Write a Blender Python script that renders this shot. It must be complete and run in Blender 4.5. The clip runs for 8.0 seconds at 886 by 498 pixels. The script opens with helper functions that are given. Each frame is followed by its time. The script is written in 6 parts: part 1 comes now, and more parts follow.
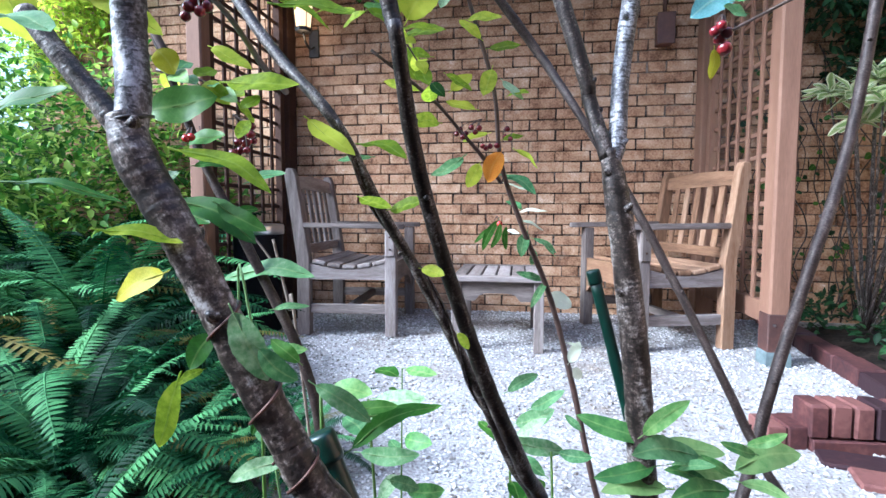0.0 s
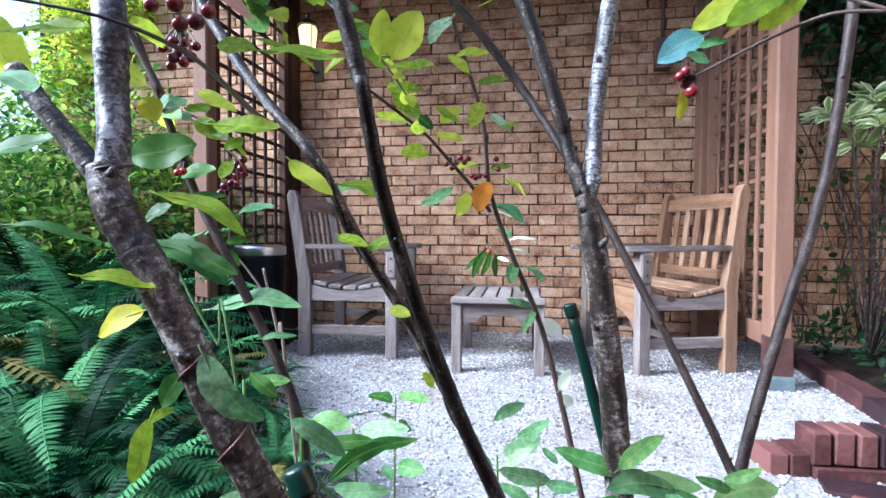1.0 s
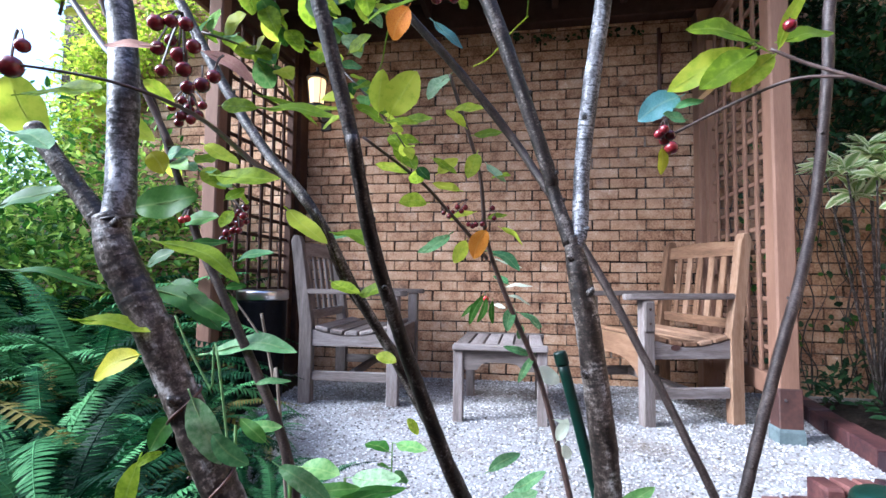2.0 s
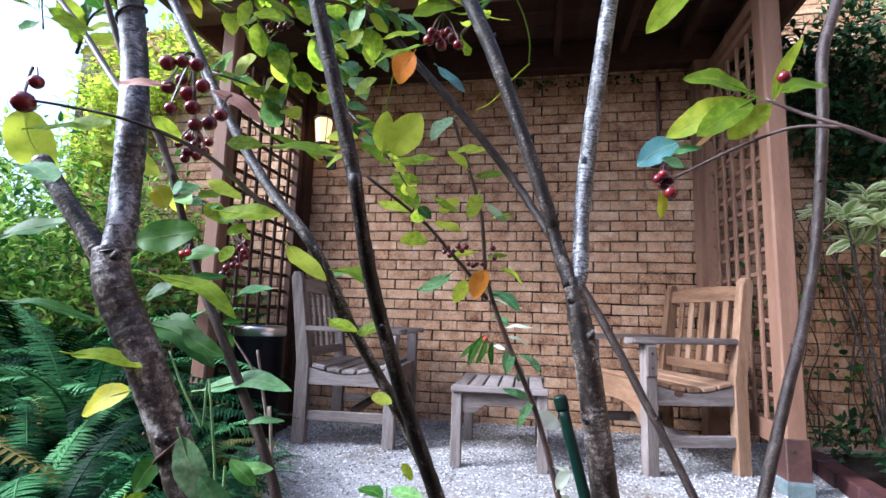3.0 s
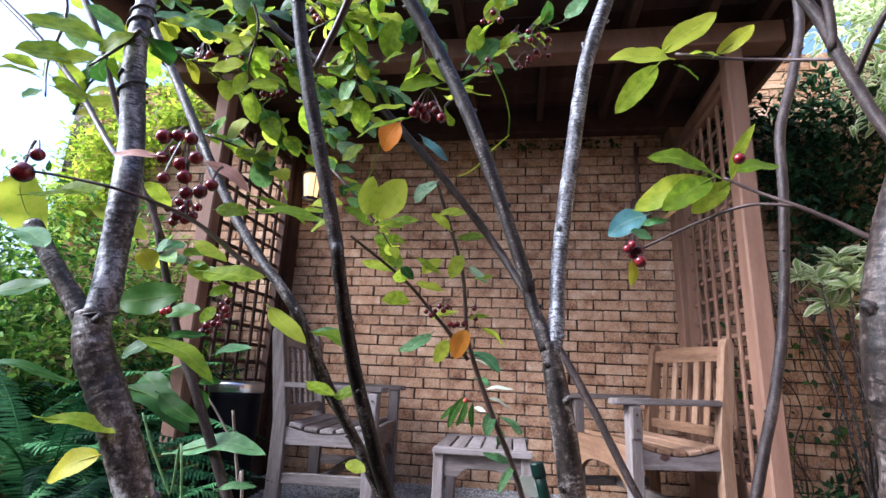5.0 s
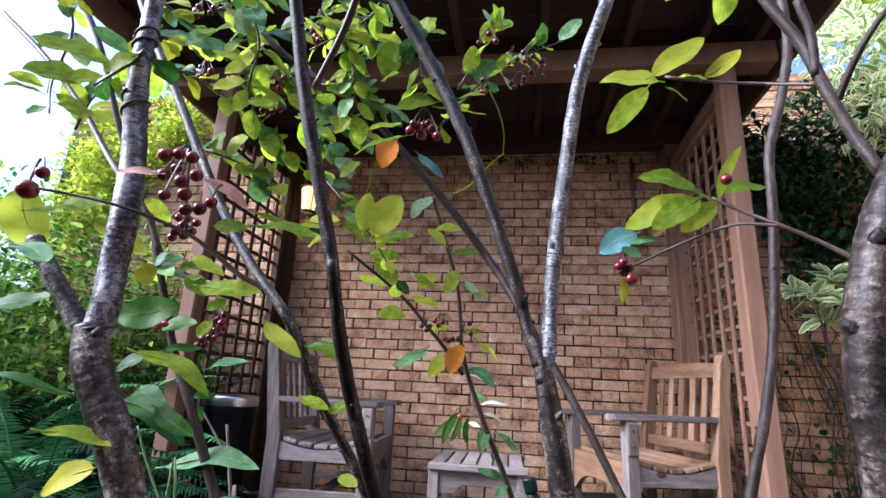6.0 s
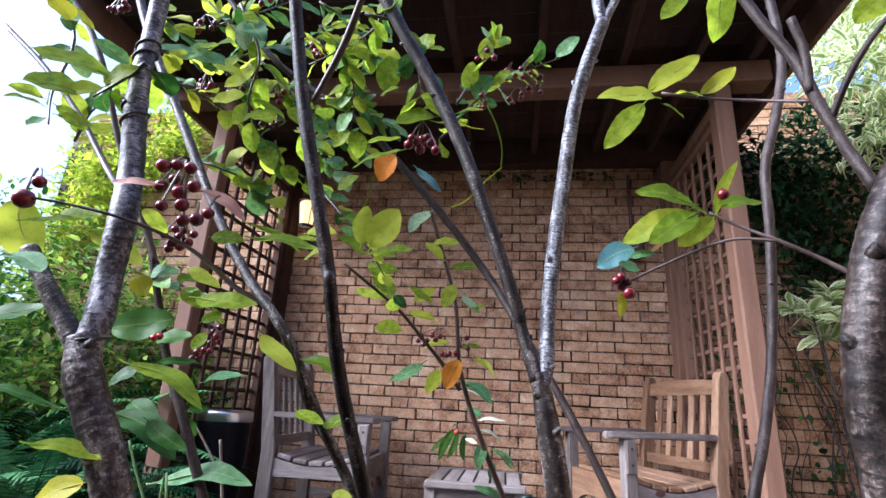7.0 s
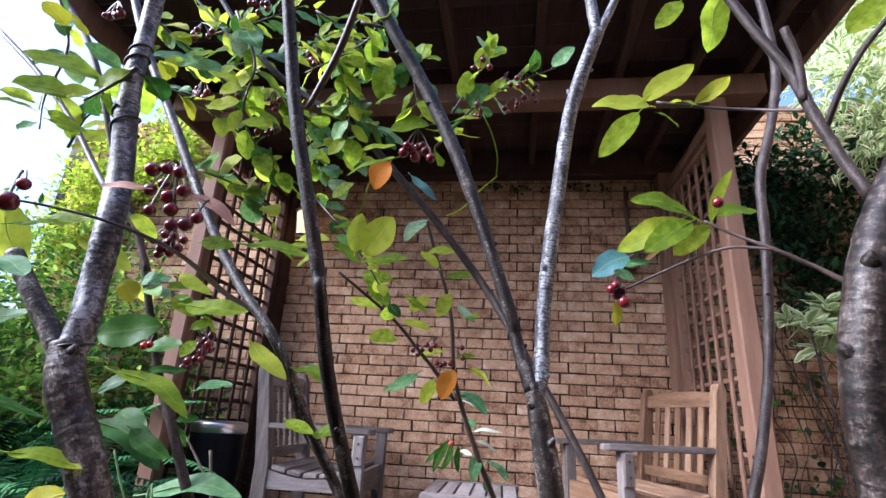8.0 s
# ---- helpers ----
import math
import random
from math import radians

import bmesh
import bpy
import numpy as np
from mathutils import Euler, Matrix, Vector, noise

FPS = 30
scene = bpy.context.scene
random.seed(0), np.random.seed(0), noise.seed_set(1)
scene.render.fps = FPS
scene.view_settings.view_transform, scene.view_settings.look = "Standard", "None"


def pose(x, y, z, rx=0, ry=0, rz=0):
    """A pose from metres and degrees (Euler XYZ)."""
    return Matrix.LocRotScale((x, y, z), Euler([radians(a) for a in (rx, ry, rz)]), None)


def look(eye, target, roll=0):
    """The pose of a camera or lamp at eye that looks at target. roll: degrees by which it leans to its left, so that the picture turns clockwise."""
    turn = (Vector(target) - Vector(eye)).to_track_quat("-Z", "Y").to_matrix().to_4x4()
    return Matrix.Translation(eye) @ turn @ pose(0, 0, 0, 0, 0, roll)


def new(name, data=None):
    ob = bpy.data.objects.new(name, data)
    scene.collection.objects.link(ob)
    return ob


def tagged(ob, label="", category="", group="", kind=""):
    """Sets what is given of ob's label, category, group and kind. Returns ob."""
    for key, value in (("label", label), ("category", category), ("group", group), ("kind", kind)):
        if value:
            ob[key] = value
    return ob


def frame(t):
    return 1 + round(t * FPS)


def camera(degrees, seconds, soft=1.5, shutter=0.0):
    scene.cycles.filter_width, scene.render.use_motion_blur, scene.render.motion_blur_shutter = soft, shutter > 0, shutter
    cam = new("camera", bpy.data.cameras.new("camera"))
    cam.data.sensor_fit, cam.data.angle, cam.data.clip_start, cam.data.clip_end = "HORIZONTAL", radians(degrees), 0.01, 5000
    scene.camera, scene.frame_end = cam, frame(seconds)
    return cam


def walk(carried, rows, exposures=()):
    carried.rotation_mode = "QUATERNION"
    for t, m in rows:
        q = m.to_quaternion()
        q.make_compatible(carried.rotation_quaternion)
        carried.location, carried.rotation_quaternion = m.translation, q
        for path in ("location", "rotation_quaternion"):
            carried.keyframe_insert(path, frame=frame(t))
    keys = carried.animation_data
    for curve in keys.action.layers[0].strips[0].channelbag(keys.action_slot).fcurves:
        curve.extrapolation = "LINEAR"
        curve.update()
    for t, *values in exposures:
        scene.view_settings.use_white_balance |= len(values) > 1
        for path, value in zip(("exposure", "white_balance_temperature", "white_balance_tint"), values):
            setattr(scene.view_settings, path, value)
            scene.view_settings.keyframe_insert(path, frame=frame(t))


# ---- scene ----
cam = camera(82.9, 8.0)
PATH = [
    (0, (0.5505, -0.1040, 0.6169), (0.2257, 1.8647, 0.4813), 0.13),
    (0.5, (0.5553, -0.1103, 0.6207), (0.2252, 1.8591, 0.5093), 0.43),
    (1, (0.5685, -0.1090, 0.6274), (0.2266, 1.8607, 0.5693), 0.23),
    (1.5, (0.5801, -0.1186, 0.6291), (0.2243, 1.8493, 0.6583), 0.34),
    (2.8, (0.5753, -0.1143, 0.6282), (0.2108, 1.8359, 0.8808), 1.43),
    (3, (0.5792, -0.1166, 0.6291), (0.2164, 1.8306, 0.9065), 1.83),
    (3.5, (0.5814, -0.1137, 0.6291), (0.2315, 1.8248, 0.9753), 2.12),
    (4, (0.5804, -0.1146, 0.6311), (0.2478, 1.8150, 1.0387), 2.31),
    (4.5, (0.5821, -0.1207, 0.6331), (0.2662, 1.8005, 1.0904), 2.40),
    (6, (0.5875, -0.1330, 0.6339), (0.2918, 1.7679, 1.1807), 2.88),
    (6.5, (0.5875, -0.1330, 0.6329), (0.2960, 1.7600, 1.2087), 3.07),
    (7, (0.5875, -0.1320, 0.6329), (0.3004, 1.7527, 1.2375), 3.16),
    (7.5, (0.5895, -0.1311, 0.6319), (0.3086, 1.7463, 1.2614), 3.36),
    (8, (0.5897, -0.1281, 0.6319), (0.3119, 1.7444, 1.2774), 3.35),
]
walk(cam, [(t, look(eye, target, roll)) for t, eye, target, roll in PATH],
     exposures=[(0, 2.36, 4700, 6), (1.5, 2.24, 4750, 8), (3.5, 2.04, 4950, 11), (5.0, 1.95, 5000, 13), (8, 1.9, 5000, 14)])

# ---- world, sun, exposure ----
world = bpy.data.worlds.new("sky")
scene.world = world
world.use_nodes = True
wn = world.node_tree
sky = wn.nodes.new("ShaderNodeTexSky")
sky.sky_type = "NISHITA"
sky.sun_disc = False
sky.sun_elevation, sky.sun_rotation = radians(34), radians(-116)
sky.air_density, sky.dust_density, sky.ozone_density = 0.8, 6.0, 0.8
wn.links.new(sky.outputs[0], wn.nodes["Background"].inputs[0])
wn.nodes["Background"].inputs[1].default_value = 0.14
sun_data = bpy.data.lights.new("sun", "SUN")
sun_data.energy, sun_data.angle, sun_data.color = 1.5, radians(18), (1.0, 0.92, 0.82)
sun = new("sun", sun_data)
sun.matrix_world = look((-8.0, -3.9, 6.0), (0, 0, 0))

# ---- materials ----
def material(name, stops, scale=8.0, rough=0.7, bump=0.2, stretch=(1, 1, 1), fine=60.0, metal=0.0, random_tone=0.0, spec=0.5, island=False, fine_mix=0.35, bump_dist=0.004, world_space=False, stain=None):
    """Noise at two scales through a colour ramp, with relief. stops: (place, (r, g, b)) ..."""
    m = bpy.data.materials.new(name)
    m.use_nodes = True
    t = m.node_tree
    p = t.nodes["Principled BSDF"]
    co = t.nodes.new("ShaderNodeTexCoord")
    mp = t.nodes.new("ShaderNodeMapping")
    mp.inputs["Scale"].default_value = stretch
    if world_space:
        where = t.nodes.new("ShaderNodeNewGeometry")
        t.links.new(where.outputs["Position"], mp.inputs[0])
    else:
        t.links.new(co.outputs["Object"], mp.inputs[0])
    a = t.nodes.new("ShaderNodeTexNoise")
    a.inputs["Scale"].default_value, a.inputs["Detail"].default_value, a.inputs["Roughness"].default_value = scale, 6, 0.6
    b = t.nodes.new("ShaderNodeTexNoise")
    b.inputs["Scale"].default_value, b.inputs["Detail"].default_value = fine, 4
    for n in (a, b):
        t.links.new(mp.outputs[0], n.inputs["Vector"])
    mix = t.nodes.new("ShaderNodeMix")
    mix.inputs[0].default_value = fine_mix
    t.links.new(a.outputs["Fac"], mix.inputs[2])
    t.links.new(b.outputs["Fac"], mix.inputs[3])
    value = mix.outputs[0]
    if random_tone:
        src = t.nodes.new("ShaderNodeNewGeometry" if island else "ShaderNodeObjectInfo")
        ma = t.nodes.new("ShaderNodeMath")
        ma.operation = "MULTIPLY_ADD"
        ma.inputs[1].default_value = random_tone
        t.links.new(src.outputs["Random Per Island" if island else "Random"], ma.inputs[0])
        t.links.new(value, ma.inputs[2])
        sub = t.nodes.new("ShaderNodeMath")
        sub.operation = "SUBTRACT"
        sub.inputs[1].default_value = random_tone / 2
        t.links.new(ma.outputs[0], sub.inputs[0])
        value = sub.outputs[0]
    ramp = t.nodes.new("ShaderNodeValToRGB")
    els = ramp.color_ramp.elements
    while len(els) < len(stops):
        els.new(0.5)
    for e, (pos, col) in zip(els, stops):
        e.position, e.color = pos, (*col, 1)
    t.links.new(value, ramp.inputs[0])
    colour = ramp.outputs[0]
    if stain:
        big = t.nodes.new("ShaderNodeTexNoise")
        big.inputs["Scale"].default_value, big.inputs["Detail"].default_value, big.inputs["Roughness"].default_value = stain[0], 8, 0.7
        t.links.new(mp.outputs[0], big.inputs["Vector"])
        rng_node = t.nodes.new("ShaderNodeMapRange")
        rng_node.inputs["From Min"].default_value, rng_node.inputs["From Max"].default_value = stain[1], stain[1] + 0.16
        rng_node.inputs["To Max"].default_value = stain[2]
        t.links.new(big.outputs["Fac"], rng_node.inputs[0])
        blend = t.nodes.new("ShaderNodeMix")
        blend.data_type = "RGBA"
        blend.inputs[7].default_value = (*stain[3], 1)
        t.links.new(rng_node.outputs[0], blend.inputs[0])
        t.links.new(colour, blend.inputs[6])
        colour = blend.outputs[2]
    t.links.new(colour, p.inputs["Base Color"])
    p.inputs["Roughness"].default_value, p.inputs["Metallic"].default_value = rough, metal
    p.inputs["Specular IOR Level"].default_value = spec
    if bump:
        bp = t.nodes.new("ShaderNodeBump")
        bp.inputs["Strength"].default_value, bp.inputs["Distance"].default_value = bump, bump_dist
        t.links.new(mix.outputs[0], bp.inputs["Height"])
        t.links.new(bp.outputs[0], p.inputs["Normal"])
    return m


def bark(name, stops, fleck, fleck_at=0.62, rough=0.38, spec=0.5, ring=1.5, relief=0.4):
    """Bark laid along the stem: tone in long patches, short cross marks (lenticels) and fine grain."""
    m = bpy.data.materials.new(name)
    m.use_nodes = True
    t = m.node_tree
    p = t.nodes["Principled BSDF"]

    def math_node(op, a, b=None, c=None):
        nd = t.nodes.new("ShaderNodeMath")
        nd.operation = op
        for k, v in enumerate((a, b, c)):
            if v is None:
                continue
            if isinstance(v, (int, float)):
                nd.inputs[k].default_value = v
            else:
                t.links.new(v, nd.inputs[k])
        return nd.outputs[0]

    uv = t.nodes.new("ShaderNodeUVMap")
    sep = t.nodes.new("ShaderNodeSeparateXYZ")
    t.links.new(uv.outputs[0], sep.inputs[0])
    turn = math_node("MULTIPLY", sep.outputs[0], 2 * math.pi)
    info = t.nodes.new("ShaderNodeObjectInfo")
    along = math_node("MULTIPLY_ADD", info.outputs["Random"], 40.0, sep.outputs[1])
    co = t.nodes.new("ShaderNodeCombineXYZ")
    t.links.new(math_node("COSINE", turn), co.inputs[0])
    t.links.new(math_node("SINE", turn), co.inputs[1])
    t.links.new(along, co.inputs[2])

    def grain(scale, stretch, detail, roughness=0.6):
        mp = t.nodes.new("ShaderNodeMapping")
        mp.inputs["Scale"].default_value = (1, 1, stretch)
        t.links.new(co.outputs[0], mp.inputs[0])
        nz = t.nodes.new("ShaderNodeTexNoise")
        nz.inputs["Scale"].default_value, nz.inputs["Detail"].default_value, nz.inputs["Roughness"].default_value = scale, detail, roughness
        t.links.new(mp.outputs[0], nz.inputs["Vector"])
        return nz.outputs["Fac"]

    patch, marks, fine = grain(0.9, 0.3, 5), grain(2.0, ring, 4), grain(8.0, 0.8, 3)
    tone = math_node("MULTIPLY_ADD", patch, 0.5, math_node("MULTIPLY_ADD", marks, 0.32, math_node("MULTIPLY", fine, 0.18)))
    ramp = t.nodes.new("ShaderNodeValToRGB")
    els = ramp.color_ramp.elements
    while len(els) < len(stops):
        els.new(0.5)
    for e, (pos, col) in zip(els, stops):
        e.position, e.color = pos, (*col, 1)
    t.links.new(tone, ramp.inputs[0])
    dash = grain(1.15, ring * 1.7, 3, 0.6)
    cut = t.nodes.new("ShaderNodeMapRange")
    cut.inputs["From Min"].default_value, cut.inputs["From Max"].default_value, cut.inputs["To Max"].default_value = fleck_at, fleck_at + 0.05, 0.85
    t.links.new(dash, cut.inputs[0])
    mx = t.nodes.new("ShaderNodeMix")
    mx.data_type = "RGBA"
    mx.inputs[7].default_value = (*fleck, 1)
    t.links.new(cut.outputs[0], mx.inputs[0])
    t.links.new(ramp.outputs[0], mx.inputs[6])
    t.links.new(mx.outputs[2], p.inputs["Base Color"])
    rg = math_node("MULTIPLY_ADD", fine, 0.3, rough - 0.15)
    t.links.new(rg, p.inputs["Roughness"])
    p.inputs["Specular IOR Level"].default_value = spec
    bp = t.nodes.new("ShaderNodeBump")
    bp.inputs["Strength"].default_value, bp.inputs["Distance"].default_value = relief, 0.0016
    t.links.new(math_node("MULTIPLY_ADD", dash, 0.6, tone), bp.inputs["Height"])
    t.links.new(bp.outputs[0], p.inputs["Normal"])
    return m


def leaf_material(name, stops, scale=30.0, rough=0.45, through_light=0.35, tone=0.5, edge=None, veins=True, spec=0.18):
    """Leaf blade: mottled colour, a share of light let through. edge: colour of a pale margin (from the blade's own UV)."""
    m = material(name, stops, scale, rough, 0.25, fine=140, fine_mix=0.2, random_tone=tone, bump_dist=0.0008, spec=spec)
    t = m.node_tree
    p = t.nodes["Principled BSDF"]
    col = p.inputs["Base Color"].links[0].from_socket
    if veins:
        uv = t.nodes.new("ShaderNodeUVMap")
        sep = t.nodes.new("ShaderNodeSeparateXYZ")
        t.links.new(uv.outputs[0], sep.inputs[0])
        ab = t.nodes.new("ShaderNodeMath")
        ab.operation = "ABSOLUTE"
        t.links.new(sep.outputs[0], ab.inputs[0])
        rib = t.nodes.new("ShaderNodeMapRange")
        rib.inputs["From Min"].default_value, rib.inputs["From Max"].default_value = 0.13, 0.03
        t.links.new(ab.outputs[0], rib.inputs[0])
        slant = t.nodes.new("ShaderNodeMath")
        slant.operation = "MULTIPLY_ADD"
        slant.inputs[1].default_value = -0.22
        t.links.new(ab.outputs[0], slant.inputs[0])
        t.links.new(sep.outputs[1], slant.inputs[2])
        many = t.nodes.new("ShaderNodeMath")
        many.operation = "MULTIPLY"
        many.inputs[1].default_value = 52
        t.links.new(slant.outputs[0], many.inputs[0])
        wave = t.nodes.new("ShaderNodeMath")
        wave.operation = "SINE"
        t.links.new(many.outputs[0], wave.inputs[0])
        thin = t.nodes.new("ShaderNodeMapRange")
        thin.inputs["From Min"].default_value, thin.inputs["From Max"].default_value, thin.inputs["To Max"].default_value = 0.8, 1.0, 0.14
        t.links.new(wave.outputs[0], thin.inputs[0])
        top = t.nodes.new("ShaderNodeMath")
        top.operation = "MAXIMUM"
        t.links.new(rib.outputs[0], top.inputs[0])
        t.links.new(thin.outputs[0], top.inputs[1])
        pale = t.nodes.new("ShaderNodeMix")
        pale.data_type = "RGBA"
        pale.blend_type = "SCREEN"
        pale.inputs[7].default_value = (0.075, 0.085, 0.03, 1)
        t.links.new(top.outputs[0], pale.inputs[0])
        t.links.new(col, pale.inputs[6])
        col = pale.outputs[2]
        t.links.new(col, p.inputs["Base Color"])
    if edge:
        uv = t.nodes.new("ShaderNodeUVMap")
        sep = t.nodes.new("ShaderNodeSeparateXYZ")
        t.links.new(uv.outputs[0], sep.inputs[0])
        ab = t.nodes.new("ShaderNodeMath")
        ab.operation = "ABSOLUTE"
        t.links.new(sep.outputs[0], ab.inputs[0])
        nz = t.nodes.new("ShaderNodeTexNoise")
        nz.inputs["Scale"].default_value = 40
        ad = t.nodes.new("ShaderNodeMath")
        ad.operation = "ADD"
        t.links.new(ab.outputs[0], ad.inputs[0])
        t.links.new(nz.outputs["Fac"], ad.inputs[1])
        st = t.nodes.new("ShaderNodeMapRange")
        st.inputs["From Min"].default_value, st.inputs["From Max"].default_value = 0.95, 1.15
        t.links.new(ad.outputs[0], st.inputs[0])
        mx = t.nodes.new("ShaderNodeMix")
        mx.data_type = "RGBA"
        t.links.new(st.outputs[0], mx.inputs[0])
        t.links.new(col, mx.inputs[6])
        mx.inputs[7].default_value = (*edge, 1)
        col = mx.outputs[2]
        t.links.new(col, p.inputs["Base Color"])
    tr = t.nodes.new("ShaderNodeBsdfTranslucent")
    t.links.new(col, tr.inputs["Color"])
    ms = t.nodes.new("ShaderNodeMixShader")
    ms.inputs[0].default_value = through_light
    out = t.nodes["Material Output"]
    t.links.new(p.outputs[0], ms.inputs[1])
    t.links.new(tr.outputs[0], ms.inputs[2])
    t.links.new(ms.outputs[0], out.inputs["Surface"])
    return m


M_BRICK = material("brick", [(0.27, (0.062, 0.033, 0.021)), (0.39, (0.205, 0.112, 0.064)), (0.51, (0.355, 0.217, 0.128)), (0.63, (0.46, 0.315, 0.205)), (0.76, (0.66, 0.56, 0.45))], 15, 0.9, 1.0, fine=95, fine_mix=0.42, random_tone=0.13, spec=0.1, world_space=True, stain=(7.0, 0.57, 0.42, (0.54, 0.455, 0.36)))
M_BRICK_FAR = material("brick_joined", [(0.27, (0.062, 0.033, 0.021)), (0.39, (0.205, 0.112, 0.064)), (0.51, (0.355, 0.217, 0.128)), (0.63, (0.46, 0.315, 0.205)), (0.76, (0.66, 0.56, 0.45))], 15, 0.9, 1.0, fine=95, fine_mix=0.42, random_tone=0.13, spec=0.1, world_space=True, stain=(7.0, 0.57, 0.42, (0.54, 0.455, 0.36)), island=True)
M_BRICK_RED = material("red_paving_brick", [(0.3, (0.022, 0.011, 0.014)), (0.5, (0.062, 0.024, 0.023)), (0.7, (0.13, 0.058, 0.05))], 7, 0.65, 0.5, fine=60, random_tone=0.5, spec=0.2, world_space=True)
M_MORTAR = material("mortar", [(0.36, (0.010, 0.008, 0.007)), (0.5, (0.04, 0.033, 0.028)), (0.62, (0.22, 0.185, 0.155))], 5, 0.95, 0.7, fine=80, spec=0.05)
M_GRAVEL = material("gravel_bed", [(0.25, (0.09, 0.082, 0.077)), (0.45, (0.23, 0.222, 0.22)), (0.7, (0.42, 0.42, 0.425))], 3.5, 0.9, 1.0, fine=120, fine_mix=0.65, bump_dist=0.01, spec=0.15, stain=(1.6, 0.5, 0.6, (0.18, 0.145, 0.11)))
M_PEBBLE = material("gravel_chip", [(0.15, (0.10, 0.088, 0.076)), (0.4, (0.26, 0.252, 0.252)), (0.75, (0.52, 0.52, 0.54))], 20, 0.85, 0.2, random_tone=0.7, island=True, spec=0.15, stain=(1.6, 0.5, 0.6, (0.19, 0.15, 0.115)))
# Soil base taken near black, deepening the shade seen between fronds.
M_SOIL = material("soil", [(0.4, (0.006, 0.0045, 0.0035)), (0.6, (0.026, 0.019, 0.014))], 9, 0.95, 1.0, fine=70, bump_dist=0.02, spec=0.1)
M_TEAK = material("weathered_teak", [(0.25, (0.062, 0.050, 0.044)), (0.5, (0.148, 0.124, 0.113)), (0.8, (0.30, 0.27, 0.262))], 3, 0.75, 0.4, stretch=(14, 14, 1.5), fine=18, random_tone=0.25, spec=0.22)
M_TEAK_Y = material("weathered_teak_along_width", [(0.25, (0.062, 0.050, 0.044)), (0.5, (0.148, 0.124, 0.113)), (0.8, (0.30, 0.27, 0.262))], 3, 0.75, 0.4, stretch=(14, 1.5, 14), fine=18, random_tone=0.25, spec=0.22)
M_TEAK_X = material("weathered_teak_along_depth", [(0.25, (0.062, 0.050, 0.044)), (0.5, (0.148, 0.124, 0.113)), (0.8, (0.30, 0.27, 0.262))], 3, 0.75, 0.4, stretch=(1.5, 14, 14), fine=18, random_tone=0.25, spec=0.22)
# Right chair's back and seat: less weathered, with warm light mixed into the colour.
M_WARM = material("warm_teak", [(0.25, (0.085, 0.045, 0.025)), (0.5, (0.185, 0.107, 0.061)), (0.8, (0.31, 0.21, 0.142))], 3, 0.7, 0.4, stretch=(14, 14, 1.5), fine=18, random_tone=0.3, spec=0.22)
M_WARM_Y = material("warm_teak_along_width", [(0.25, (0.085, 0.045, 0.025)), (0.5, (0.185, 0.107, 0.061)), (0.8, (0.31, 0.21, 0.142))], 3, 0.7, 0.4, stretch=(14, 1.5, 14), fine=18, random_tone=0.3, spec=0.22)
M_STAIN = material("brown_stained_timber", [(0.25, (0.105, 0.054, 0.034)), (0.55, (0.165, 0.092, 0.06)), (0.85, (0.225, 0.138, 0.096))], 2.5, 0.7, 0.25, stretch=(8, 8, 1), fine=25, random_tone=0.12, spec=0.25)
# Darker brown copy: shade under the roof and on left side put into colour.
M_STAIN_DARK_SHADE = material("dark_shaded_timber", [(0.25, (0.022, 0.012, 0.009)), (0.6, (0.05, 0.028, 0.02)), (0.85, (0.085, 0.052, 0.04))], 2.5, 0.8, 0.25, stretch=(6, 1, 6), fine=25, random_tone=0.25, spec=0.12)
M_SHOE = material("rusty_post_shoe", [(0.4, (0.035, 0.014, 0.011)), (0.6, (0.075, 0.03, 0.023))], 8, 0.65, 0.3, fine=60)
M_PATINA = material("teal_weathered_footing", [(0.3, (0.06, 0.082, 0.086)), (0.6, (0.12, 0.152, 0.158)), (0.85, (0.24, 0.25, 0.245))], 12, 0.85, 0.4, fine=60, spec=0.2)
# Palest stop here and in the dark bark paints sheen and highlight patches.
M_BARK = bark("grey_brown_bark", [(0.41, (0.006, 0.004, 0.003)), (0.49, (0.034, 0.024, 0.019)), (0.545, (0.12, 0.098, 0.084)), (0.62, (0.40, 0.38, 0.36))], (0.004, 0.003, 0.0025), 0.565, 0.44, 0.4)
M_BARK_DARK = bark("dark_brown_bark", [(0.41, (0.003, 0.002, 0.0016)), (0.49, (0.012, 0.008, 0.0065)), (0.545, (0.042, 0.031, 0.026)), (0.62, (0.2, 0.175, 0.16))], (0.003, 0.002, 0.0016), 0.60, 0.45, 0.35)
M_BARK_THICK = bark("thick_mottled_bark", [(0.42, (0.006, 0.004, 0.003)), (0.50, (0.03, 0.021, 0.017)), (0.565, (0.10, 0.078, 0.066)), (0.66, (0.31, 0.285, 0.265))], (0.004, 0.003, 0.0025), 0.56, 0.5, 0.28)
# Pale bark; its bluish tint is sky sheen put into the colour.
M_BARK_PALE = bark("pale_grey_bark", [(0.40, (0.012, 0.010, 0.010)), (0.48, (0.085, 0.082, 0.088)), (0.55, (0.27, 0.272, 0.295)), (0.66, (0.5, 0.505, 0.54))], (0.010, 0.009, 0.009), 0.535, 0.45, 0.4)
M_BARK_SMOOTH = bark("smooth_brown_bark", [(0.38, (0.010, 0.0065, 0.005)), (0.5, (0.036, 0.024, 0.02)), (0.64, (0.105, 0.082, 0.072))], (0.012, 0.008, 0.006), 0.62, 0.52, 0.3, 2.0)
M_TWIG = material("reddish_twig", [(0.3, (0.03, 0.017, 0.013)), (0.7, (0.095, 0.06, 0.05))], 80, 0.45, 0.4, fine=300, bump_dist=0.001)
